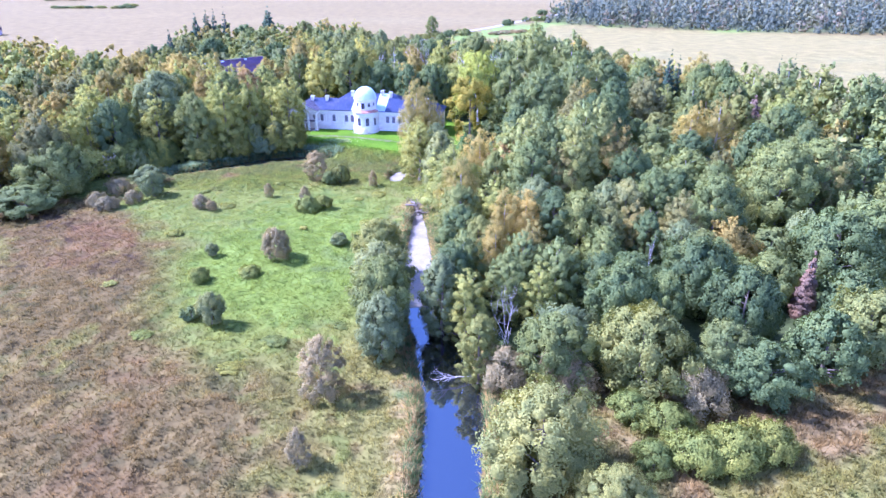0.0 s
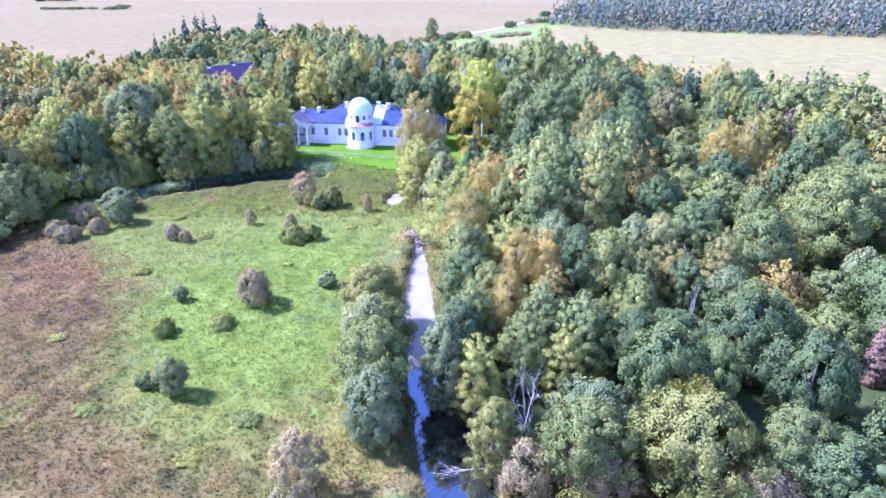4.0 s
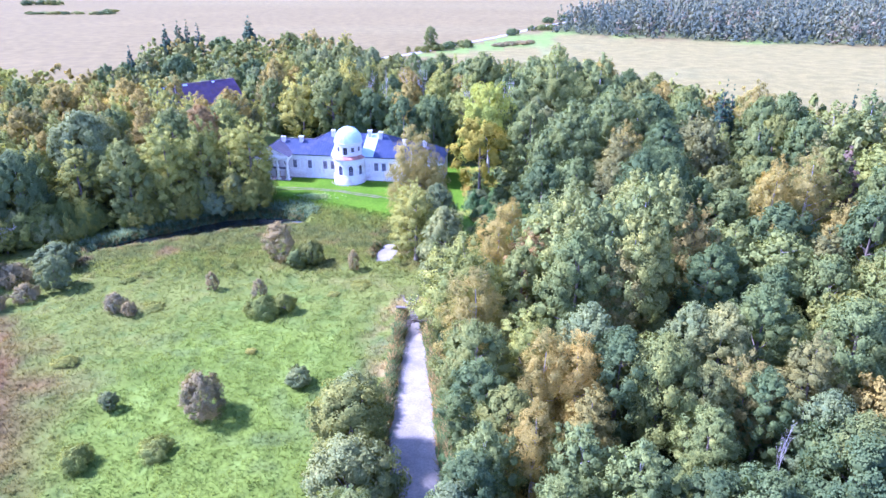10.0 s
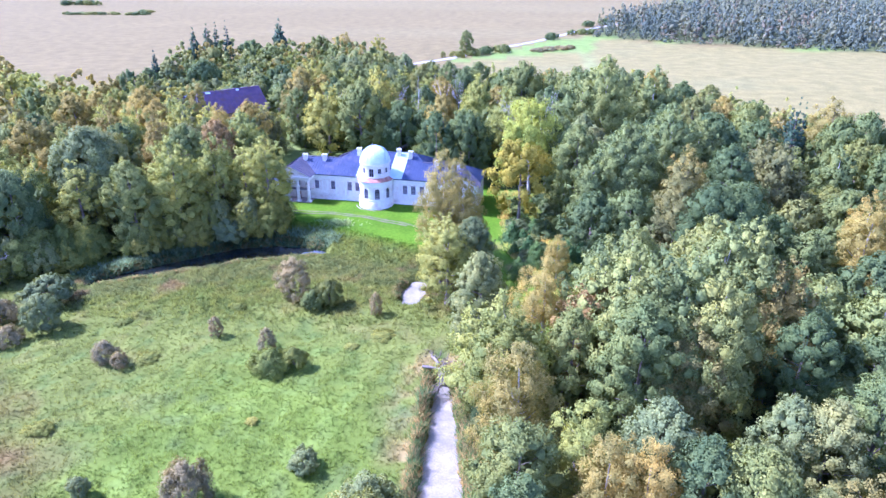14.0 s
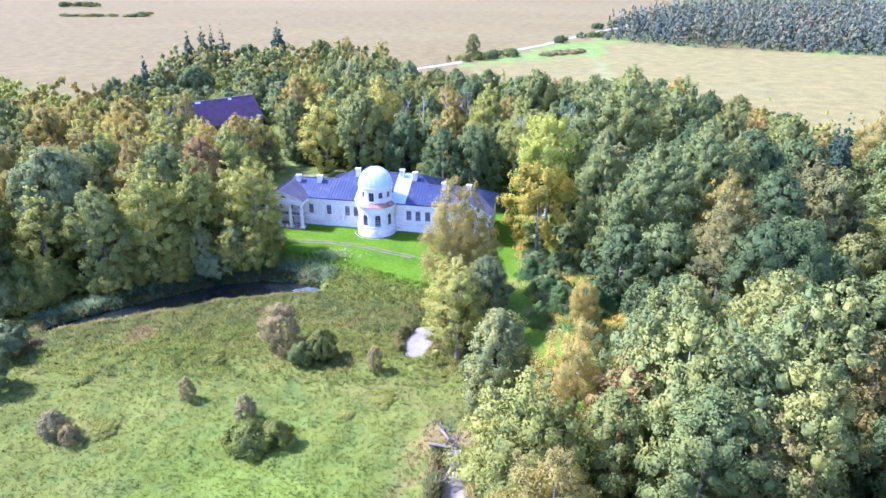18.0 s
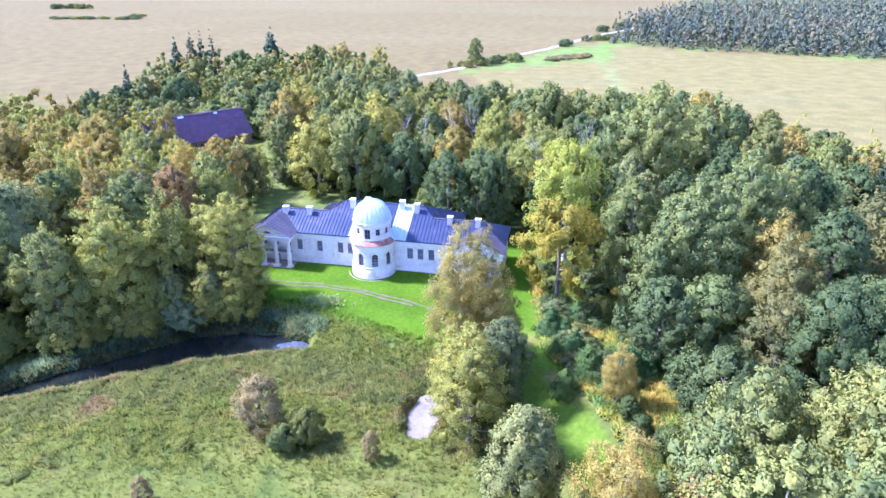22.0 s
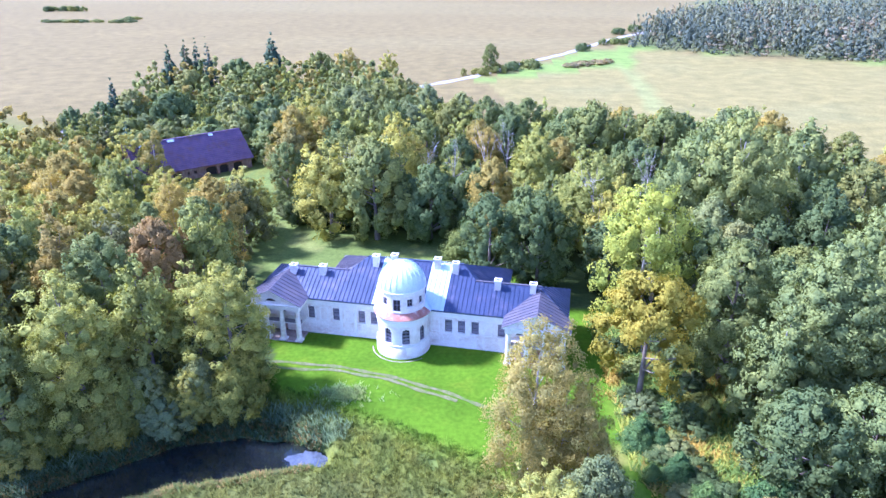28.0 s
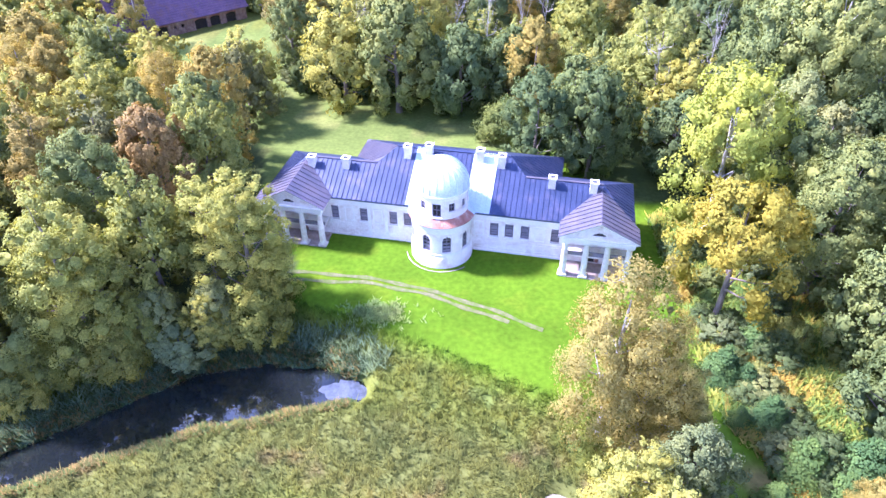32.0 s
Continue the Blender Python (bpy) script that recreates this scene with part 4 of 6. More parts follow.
for k in range(24):
    a = math.tau * k / 24
    for (r0, z0), (r1, z1) in zip(prof[:-1], prof[1:]):
        d = Vector((-math.sin(a), math.cos(a), 0)) * 0.022
        n0 = Vector((math.cos(a), math.sin(a), 0))
        q = [n0 * r0 + Vector((0, 0, z0)), n0 * r1 + Vector((0, 0, z1))]
        o = [n0 * (r0 + 0.05) + Vector((0, 0, z0 + 0.03)), n0 * (r1 + 0.05) + Vector((0, 0, z1 + 0.04))]
        vs = [bm.verts.new(p) for p in (q[0] - d, o[0] - d, o[1] - d, q[1] - d, q[0] + d, o[0] + d, o[1] + d, q[1] + d)]
        for f in ((0, 1, 2, 3), (7, 6, 5, 4), (1, 5, 6, 2)):
            bm.faces.new([vs[i] for i in f])
tagged(part("dome_seams", bm, M_DOME, dome), kind="stuff")


def round_window(a, r, z0, z1, w, arched):
    """A window set in a round wall: frame, cross bars and planks or dark panes."""
    tf = pose(r * math.cos(a), r * math.sin(a), 0, 0, 0, math.degrees(a) + 90)
    win = part("window", box(-w, w, 0.05, 0.08, z0, z1), M_DARK, rot, "dark arched window with weathered bars" if arched else "small square window with weathered frame")
    win.matrix_basis = tf
    bm = bmesh.new()
    for x in (-w + 0.04, 0.0, w - 0.04):
        add_box(bm, x - 0.035, x + 0.035, -0.03, 0.048, z0, z1 - (0.02 if not arched or x == 0 else 0.42))
    n = 4 if arched else 2
    for k in range(n + 1):
        z = z0 + 0.03 + (z1 - z0 - 0.06) * k / n
        if not (arched and k == n):
            add_box(bm, -w + 0.076, -0.036, -0.03, 0.046, z - 0.03, z + 0.03)
            add_box(bm, 0.036, w - 0.076, -0.03, 0.046, z - 0.03, z + 0.03)
    part("window_frame", bm, M_BOARD, win)
    if arched:
        for k in range(3):
            part("board", box(-w + 0.08, w - 0.08, 0.0, 0.025, z0 + 0.12 + 0.42 * k, z0 + 0.34 + 0.42 * k), M_BOARD, win)
    bm = box(-w - 0.1, w + 0.1, -0.30, -0.16, z0 - 0.1, z0 - 0.005)
    part("window_sill", bm, M_TRIM, win)


for a in ANG:
    round_window(a, RR - 0.24, 1.95, 4.0, 0.48, True)
for a in DANG:
    mid = abs(a + math.pi / 2) < 0.1
    round_window(a, DR - 0.2, 6.2 if mid else 6.75, 7.75, 0.45 if mid else 0.34, False)

# ---- the barn ----
barn = thing("stone_barn", -61.8, 241.8, float(land(-63, 243)), 42.2)
tagged(barn, "long old stone barn with a sagging purple-brown tiled roof", "barn")
BL, BD, BE, BR = 24.0, 11.5, 2.7, 7.6
DOORS = ((-3.2, 1.0), (-6.4, 0.95), (-9.2, 1.15), (-16.5, 0.9))


def barn_hole(s, z):
    if any(abs(s - u) < w and z < 1.9 - 0.25 * ((s - u) / w) ** 2 for u, w in DOORS):
        return True
    return any(abs(s - u) < 0.3 and 0.95 < z < 1.6 for u in (-12.6, -14.2, -19.5, -22.2))


bs = [-BL + 0.2 * k for k in range(int(BL / 0.2) + 1)]
part("front_wall", pierced(lambda s, z, d: (s, 0.6 * d, z), bs, [-0.8, 0.0, 0.95, 1.2, 1.4, 1.6, 1.65, 1.7, 1.75, 1.8, 1.85, 1.9, BE], barn_hole), M_BARN, barn)
part("back_wall", box(-BL, 0, BD - 0.6, BD, -0.8, BE), M_BARN, barn)
# Near-black sheet inside the barn, standing in for its shade.
part("interior_wall", box(-BL + 0.7, -0.7, 3.4, 3.5, 0.0, BE), M_DARK, barn)
for x0 in (-BL, -0.6):
    bm = bmesh.new()
    pts = [(x0, 0.6, -0.8), (x0, BD - 0.602, -0.8), (x0, BD - 0.602, BE), (x0, BD / 2, BR - 0.15), (x0, 0.6, BE)]
    a = [bm.verts.new(p) for p in pts]
    b = [bm.verts.new((p[0] + 0.6, p[1], p[2])) for p in pts]
    bm.faces.new(a), bm.faces.new(b[::-1])
    for i in range(5):
        bm.faces.new((a[i], b[i], b[(i + 1) % 5], a[(i + 1) % 5]))
    bmesh.ops.recalc_face_normals(bm, faces=bm.faces)
    part("gable_wall", bm, M_BARN, barn)
for u, w in DOORS:
    # Near-black slab fills the open doorway in place of shade.
    d = part("barn_door", box(u - w, u + w, 0.4, 0.46, 0, 1.9), M_DARK, barn, "open barn doorway, its unlit inside a near-black slab")
    bm = bmesh.new()
    for k in range(9):
        t = -1 + 2 * k / 8
        add_box(bm, u + t * w - 0.13, u + t * w + 0.13, -0.05, -0.004, 1.9 - 0.25 * t * t, 2.2 - 0.25 * t * t)
    part("brick_arch", bm, M_BRICK, d)
# roof courses of tiles, each course overlapping the one below, with a slight sag
for side in (0, 1):
    verts, faces = [], []
    rows, cols = 16, 54
    for r in range(rows):
        f0, f1 = r / rows, (r + 1.15) / rows
        for c in range(cols):
            x0, x1 = -BL - 0.4 + (BL + 0.8) * c / cols, -BL - 0.4 + (BL + 0.8) * (c + 0.97) / cols
            q = []
            for f, lift in ((f0, 0.09), (f1, 0.02)):
                f = min(f, 1.0)
                y = -0.7 + (BD / 2 + 0.7) * f
                z = BE - 0.35 + (BR - BE + 0.5) * f + lift
                if side:
                    y = BD - y
                sag = lambda x: -0.18 * math.sin(math.pi * (x + BL) / BL) * f + 0.02 * math.sin(x * 2.1 + r)
                q.append(((x0, y, z + sag(x0)), (x1, y, z + sag(x1))))
            k = len(verts)
            verts += [q[0][0], q[0][1], q[1][1], q[1][0], (q[0][0][0], q[0][0][1], q[0][0][2] - 0.08), (q[0][1][0], q[0][1][1], q[0][1][2] - 0.08)]
            faces += [(k, k + 1, k + 2, k + 3), (k + 4, k + 5, k + 1, k)]
    tagged(part("tile_slope", mesh_of("tile_slope", verts, faces, M_TILE), None, barn, "purple-brown clay tile slope"), kind="stuff")
sl = math.atan2(BR - BE + 0.5, BD / 2 + 0.7)
for u, f, w in ((-6.5, 0.93, 0.45), (-15.2, 0.93, 0.7), (-21.0, 0.9, 0.8)):
    y, z = -0.7 + (BD / 2 + 0.7) * f, BE - 0.35 + (BR - BE + 0.5) * f + 0.12
    p = part("roof_light", box(-w, w, -0.3, 0.3, -0.03, 0.03), M_ROOF_PALE, barn, "pale sheet patched into the tiles")
    p.matrix_basis = pose(u, y, z, math.degrees(sl), 0, 0)
part("ridge_tiles", box(-BL - 0.4, 0.4, BD / 2 - 0.2, BD / 2 + 0.2, BR + 0.08, BR + 0.24, 0.04), M_TILE, barn)

# a pale shed roof at the field's edge and a far house
shed = thing("field_shed", -108, 252, float(land(-108, 252)), -40)
tagged(shed, "low shed with a pale weathered roof", "shed")
part("wall", box(-9, 9, -3.6, 3.6, -0.3, 2.2), M_STONE, shed)
for s in (-1, 1):
    part("roof_slope", slab([(-9.5, s * 4.2, 1.9), (9.5, s * 4.2, 1.9), (9.5, 0, 4.4), (-9.5, 0, 4.4)], 0.12), surface("pale_sheet_roof", (0.27, 0.24, 0.24), (0.36, 0.33, 0.33), 1, 9, 0.7) if s < 0 else M_TILE, shed)
cot = thing("farm_cottage", -262, 398, 0, 20)
tagged(cot, "small far farm building with a dark red roof", "cottage")
part("wall", box(-6, 6, -3.5, 3.5, -0.3, 2.6), M_STONE, cot)
for s in (-1, 1):
    part("roof_slope", slab([(-6.4, s * 4.0, 2.3), (6.4, s * 4.0, 2.3), (6.4, 0, 5.4), (-6.4, 0, 5.4)], 0.15), M_TILE, cot)


# ---- trees that stand out: x, y, height of the top, crown radius ----
HERO = {}
HERO.setdefault("w", []).extend([(-7.2, 66.8, 6.5, 2.8), (-0.2, 73.6, 8.2, 1.8), (-8.4, 79, 7.6, 3.4), (33.2, 84.2, 8.7, 2.2), (-9.4, 91, 6, 2.4), (14, 94.4, 11.7, 2.1), (28.4, 96.3, 10.7, 2.3), (25.5, 97.3, 10.2, 1.3), (-0.5, 121.5, 11.8, 2.8), (-61.2, 131.9, 2, 3), (-1.4, 140.5, 9, 2.2), (-67.4, 157.2, 17.1, 5.7), (-66.8, 159.7, 16.5, 6.7), (22, 179.7, 13.5, 2.7)])
HERO.setdefault("v", []).extend([(27, 57.2, 2.5, 2.8), (13.5, 60.6, 2.5, 2.9), (6.8, 60.7, 3, 2.8), (-65, 126.3, 1, 2.3)])
HERO.setdefault("y", []).extend([(19.8, 48.6, 0.3, 1.8), (24, 48.8, 0.8, 2.4), (27.8, 49.3, 1, 2.6), (31.5, 50.4, 0.8, 2.2), (22.5, 53.5, 1, 2.2), (19.4, 55.4, 1, 2), (-12.3, 196.9, 5, 3.7)])
HERO.setdefault("a", []).extend([(33.9, 59.2, 4.5, 4.2), (21.8, 60.8, 7.5, 4.8), (30.5, 61, 6, 3), (12.1, 61.1, 7, 3.3), (43, 62.8, 6, 3.7), (4.1, 62.8, 6, 3.1), (49.4, 66.2, 7, 3.8), (36.4, 70, 8, 4), (27.1, 71, 7.2, 2.5), (22.1, 71.5, 8, 4.1), (-7.4, 72, 8.8, 3.6), (8.1, 74.2, 8.2, 2.2), (23.9, 75.1, 7.7, 3.5), (20.2, 75.8, 7.7, 1.9), (1.2, 76.6, 8.7, 1.9), (33.4, 78.4, 8, 4.8), (36.3, 79.1, 8.2, 2.1), (34.8, 81.5, 8.2, 3.2), (21.9, 81.8, 8.7, 2.3), (5, 84.4, 9.2, 1.7), (56.4, 85.9, 9, 5.5), (-9.4, 86, 8, 3.6)])
HERO.setdefault("a", []).extend([(2.6, 87.5, 9.7, 2.1), (29.2, 87.6, 8.7, 2.3), (62, 87.8, 10, 4.8), (23.7, 87.8, 9.2, 2.5), (19.8, 89.2, 11.2, 3.7), (16.3, 90.5, 11.2, 2.1), (2.4, 92, 11.2, 2.3), (42.3, 96, 11.2, 4), (33.3, 98.4, 11.7, 3.2), (14.7, 105.5, 14.7, 2.1), (57.5, 106.7, 14, 8.4), (9, 110, 11.1, 3), (65.8, 110.5, 13, 5.8), (-77.8, 116.1, 3, 6.3), (-75.8, 125.6, 8.5, 6.6), (-73, 145, 13, 4.4), (64.9, 145.1, 14, 3.7), (16.8, 147, 10.8, 3.8), (22.4, 146.3, 11.4, 4.0), (16.5, 164.5, 17.1, 2.9)])
HERO.setdefault("a", []).extend([(18.7, 166.6, 13.5, 2.9), (-106.1, 170.3, 15.5, 7.1), (15.3, 173.2, 15.9, 3.3), (43, 174.4, 17, 7.3), (-48.9, 182.3, 14.7, 3.4), (58.5, 197, 14.7, 4.5), (-28, 203.8, 17.1, 5.4), (-19, 204.5, 12.3, 5.6), (11.1, 229.1, 18.3, 6.9), (25.2, 229.8, 17.1, 5.5), (7.5, 234.7, 15.9, 5.7), (-95.8, 236, 8.5, 6), (-86.7, 241.6, 8.5, 5), (-72.6, 248, 8.5, 6.5), (-90.6, 268.4, 12.3, 7.3), (-104.2, 313.7, 11, 5.5), (-83.2, 320.6, 11, 6.5), (-97.4, 340, 11, 7.3)])
HERO.setdefault("a", []).extend([(-72.5, 361.2, 11, 5.2)])
HERO.setdefault("d", []).extend([(7, 63.4, 10.5, 2.4), (27.9, 81.5, 8.2, 1.1), (-72.9, 139.6, 3.5, 4.3), (6.3, 194.3, 18.3, 3.3), (14.3, 200.1, 15.9, 3.5), (16.5, 205, 17, 2.8), (-33.6, 210.9, 14.7, 2.4), (-15.6, 211, 18.3, 2.4), (-20, 213, 17, 2.6), (-9.8, 217.8, 18.3, 2.5), (-5.5, 222, 18.5, 2.8)])
HERO.setdefault("r", []).extend([(47.5, 76.5, 8, 1.8), (70, 148.4, 14, 3.8)])
HERO.setdefault("b", []).extend([(10.9, 138.9, 7.4, 1.5), (7, 81.9, 9.7, 2.6), (12.3, 90.5, 11.2, 2.2), (9, 90.8, 11.2, 2.5), (2.8, 100.5, 13, 2.9), (6.9, 117.5, 13.5, 2.8), (51.6, 135.7, 13.8, 2.4), (58, 137.8, 16, 3.5), (56, 144, 13, 3.1), (-1.5, 144.8, 9.9, 2.7), (-6, 147.6, 17.2, 4.6), (-3.4, 146.2, 13.5, 3.0), (33.4, 157.1, 15.9, 3.5), (-75.9, 193, 15.9, 4.2), (-57.6, 193, 14.4, 3.3), (74, 194, 17, 5.8), (-103.9, 237.2, 8.5, 7.8), (-62.3, 365.4, 12, 6.2)])
HERO.setdefault("t", []).extend([(31.2, 137.4, 15.9, 3.7), (35, 138, 15.7, 4.6), (40.4, 157.6, 15.9, 4), (-9.3, 185.3, 14.7, 3.4), (-2.4, 185.6, 14.7, 4.2), (54, 180.2, 14.7, 4.7), (31.3, 108, 12, 3.3)])
HERO.setdefault("x", []).extend([(14.2, 40.7, 4.5, 2.7), (8.9, 46.6, 7.5, 4.9)])
HERO.setdefault("l", []).extend([(2.8, 70.6, 8.2, 1.8), (11.9, 72.6, 8.2, 1.8), (7.9, 94.8, 11.7, 2.1), (2.2, 110, 13, 5.4), (-4.9, 134.0, 12.4, 3.2), (-90.4, 137.3, 15.5, 5.3), (-6.0, 138.2, 10.6, 2.4), (-80, 139, 12.5, 4.5), (78, 149.7, 15, 5.7), (-66, 151, 14, 4.6), (-81.2, 151.8, 15.5, 7), (-51.2, 154.6, 17.1, 4.5), (-60.5, 155.5, 13, 4.4), (-51, 158, 12.5, 3.8), (-55.4, 160, 14.6, 4.8), (-37.7, 161, 15.8, 4.8), (-47, 161, 15.8, 5.2), (-42.5, 163.5, 14.5, 4.2), (-69.2, 176.7, 17.1, 4.3), (9.4, 192.6, 15.9, 3.6)])
HERO.setdefault("l", []).extend([(6.7, 196.8, 18.3, 3.8), (5.6, 203, 17.1, 4.6), (-63.7, 203.3, 12.2, 3.5), (-51, 205.4, 12.2, 4.6), (-36.3, 206.5, 16.8, 6.2), (-133.6, 212.4, 17.5, 9.6), (-108.2, 213.7, 12.2, 7), (-1, 214.7, 17.1, 4.4), (-25, 215, 19.5, 6), (-0.5, 215.2, 18.3, 4.4), (-128.7, 228.9, 16.5, 9.4), (-48.9, 244.2, 17.1, 5.5), (-46.1, 360.8, 12, 3.5)])
HERO.setdefault("g", []).extend([(30.5, 113, 16.3, 2.4), (29.5, 146.5, 17.5, 3.6), (27.5, 141, 13.5, 3.4), (12.4, 85, 9.2, 2.3), (28.1, 88.9, 10.2, 1.9), (35.2, 90.9, 11.2, 2.5), (19.6, 105, 13.5, 2.8), (66.3, 108.7, 13, 3.8), (52.1, 119.9, 10, 2.6), (-79.7, 128.4, 14.5, 5), (93.4, 153.6, 13, 2.9), (50, 160.2, 15.9, 4.7), (-89.7, 163.9, 16.5, 5.5), (50.5, 169.1, 15, 5.1), (-60.7, 170, 17.1, 3.9), (-56.1, 173.8, 16.5, 4.1), (-86.1, 174.9, 15.5, 4.1), (61.1, 189.8, 15.9, 4.1), (-49.2, 197.8, 12.6, 3.8), (55, 202.7, 14.7, 4.5), (-47.5, 224.7, 15.9, 4.9)])
HERO.setdefault("p", []).extend([(14.8, 77.4, 9.2, 3.3), (10.6, 79.7, 9.2, 3.3), (2.7, 79.7, 9.2, 3.3), (21.5, 107, 17.1, 3.3), (19.2, 108.7, 17.7, 3.3), (16.8, 109.8, 18.3, 3.3), (14.4, 110.8, 18.3, 3.3), (24.9, 114.7, 18.9, 3.3), (27.3, 114.9, 19.5, 3.3), (11.9, 116.6, 15.3, 3.3), (24.9, 119.3, 18.3, 3.3), (17.3, 121.8, 16.4, 3.4), (25.6, 123, 16, 4.6), (17.8, 155.6, 14.7, 3.3), (23.7, 159.6, 19.5, 5.6), (24.5, 160.5, 19, 6.3), (103.9, 162.8, 16, 6.1), (18.9, 164.7, 13.5, 3.3), (33.4, 168.6, 20.7, 4.2), (38.7, 169.6, 18.3, 4.3), (78.7, 169.6, 17, 7.1), (95.7, 169.6, 17, 7.8)])
HERO.setdefault("p", []).extend([(91.9, 179.4, 17, 9), (25.9, 192.6, 25.5, 6.3), (21.3, 195.4, 21.9, 4), (38, 200, 22.3, 6.5), (29, 205.5, 23, 7), (-74.8, 208, 12.5, 3.3), (-72.8, 211, 12, 3.6), (-59.9, 246.8, 8.5, 4.4)])
HERO.setdefault("o", []).extend([(11.5, 114.2, 12.3, 1.6), (-50.4, 172.6, 15.2, 3.8)])
HERO.setdefault("s", []).extend([(61.4, 182.6, 19.5, 3), (62.2, 187, 17, 3.1), (66.4, 190.4, 17, 2.8), (94.8, 190.4, 17, 1.9), (98.8, 190.4, 17, 1.9), (-95, 252.3, 8.5, 3.4), (-102.8, 326.8, 20.5, 3.2), (-117, 327.6, 18.5, 4.2), (-114.1, 334.9, 19.5, 3.9), (-111.7, 338.6, 18.5, 3.6), (-89.5, 356.6, 18.5, 6.4)])
HERO.setdefault("k", []).extend([(6.6, 160.3, 15.8, 5.4)])
HERO.setdefault("q", []).extend([(9.3, 174.5, 19.8, 6.8)])


# ---- trees ----
rng = np.random.default_rng(7)


def lobes_round(n, H, R, base, peak=0.5, sharp=2.2, foot=0.62):
    """Bough clumps that fill an uneven dome: rows of centre and radius."""
    out = []
    p, q = rng.uniform(0, math.tau, 2)
    for i in range(n):
        f = ((i + rng.uniform(0, 1)) / n) ** 0.85
        if f < peak:
            wide = foot + (1 - foot) * math.sin(0.5 * math.pi * f / peak)
        else:
            wide = math.sqrt(max(0.0, 1 - ((f - peak) / (1 - peak)) ** sharp))
        a = i * 2.399 + rng.uniform(-0.35, 0.35)
        r = R * rng.uniform(0.17, 0.30) * (0.75 + 0.25 * wide)
        reach = R * wide * (1 + 0.13 * math.sin(2 * a + p) + 0.09 * math.sin(3 * a + q)) * rng.uniform(0.74, 1.12)
        k = max(0.0, reach - 0.8 * r)
        out.append((np.array([math.cos(a) * k, math.sin(a) * k, max(r * 0.7, base + f * (H - base) - 0.85 * r * f)]), r))
    out.append((np.array([0.06 * R, 0, H - R * 0.26]), R * 0.24))
    return out


def lobes_tall(n, H, R, base, spires=6):
    """Aspen-like: several upright oval heads that grow together."""
    out = []
    for s in range(spires):
        a, q = math.tau * s / max(1, spires - 1) + rng.uniform(-0.4, 0.4), R * (rng.uniform(0.48, 0.62) if s else 0.0)
        top = H * (rng.uniform(0.74, 0.95) if s else 1.0)
        low = base + (0.0 if s else 0.4 * (H - base))
        own = R * (0.46 if s else 0.42)
        each = n // spires
        for k in range(each):
            f = (k + rng.uniform(0, 0.8)) / each
            w = own * (math.sin(math.pi * min(0.5, 0.22 + f)) if f < 0.4 else math.sqrt(max(0.03, 1 - ((f - 0.4) / 0.62) ** 1.7)))
            b, r = k * 2.4 + rng.uniform(-0.5, 0.5), w * rng.uniform(0.34, 0.54) + 0.05 * R
            m = w * rng.uniform(0.8, 1.15) - 0.5 * r
            out.append((np.array([q * math.cos(a) + m * math.cos(b), q * math.sin(a) + m * math.sin(b), low + (top - low) * f - r * 0.6 * f]), r))
    return out


def lobes_open(n, H, R, base):
    """Spread platforms with gaps between."""
    out = []
    for i in range(n):
        a, q = rng.uniform(0, math.tau), R * math.sqrt(rng.uniform(0.02, 0.84))
        dome = base + (H - base) * math.sqrt(max(0.05, 1 - (q / R) ** 2))
        z = dome - (H - base) * (0.0 if rng.random() < 0.6 else rng.uniform(0.2, 0.6))
        r = R * rng.uniform(0.15, 0.27)
        out.append((np.array([q * math.cos(a), q * math.sin(a), z - r]), r))
    return out


def outward(pos, lobes):
    """Directions from the crown's inner line through points."""
    z = np.array([c[2] for c, _ in lobes])
    lo, hi = np.percentile(z, 15), np.percentile(z, 70)
    line = np.c_[np.zeros((len(pos), 2)), np.clip(pos[:, 2] - 0.6, lo, hi)]
    o = pos - line
    return o / (np.linalg.norm(o, axis=1)[:, None] + 1e-6)


def clumps(lobes, each, size=0.42):
    """Smaller clumps on the outer side of each bough clump: centre, radius, bough centre, bough radius."""
    cen, rad = np.array([c for c, _ in lobes]), np.array([r for _, r in lobes])
    out = outward(cen, lobes)
    rows = [np.c_[cen, rad * 0.8, cen, rad]]
    for _ in range(each):
        d = out * 0.7 + rng.normal(size=cen.shape) * 0.6 + np.array([0, 0, 0.45])
        d /= np.linalg.norm(d, axis=1)[:, None]
        rows.append(np.c_[cen + d * (rad * rng.uniform(0.6, 1.2, len(rad)))[:, None], rad * size * rng.uniform(0.6, 1.3, len(rad)), cen, rad])
    return np.vstack(rows)


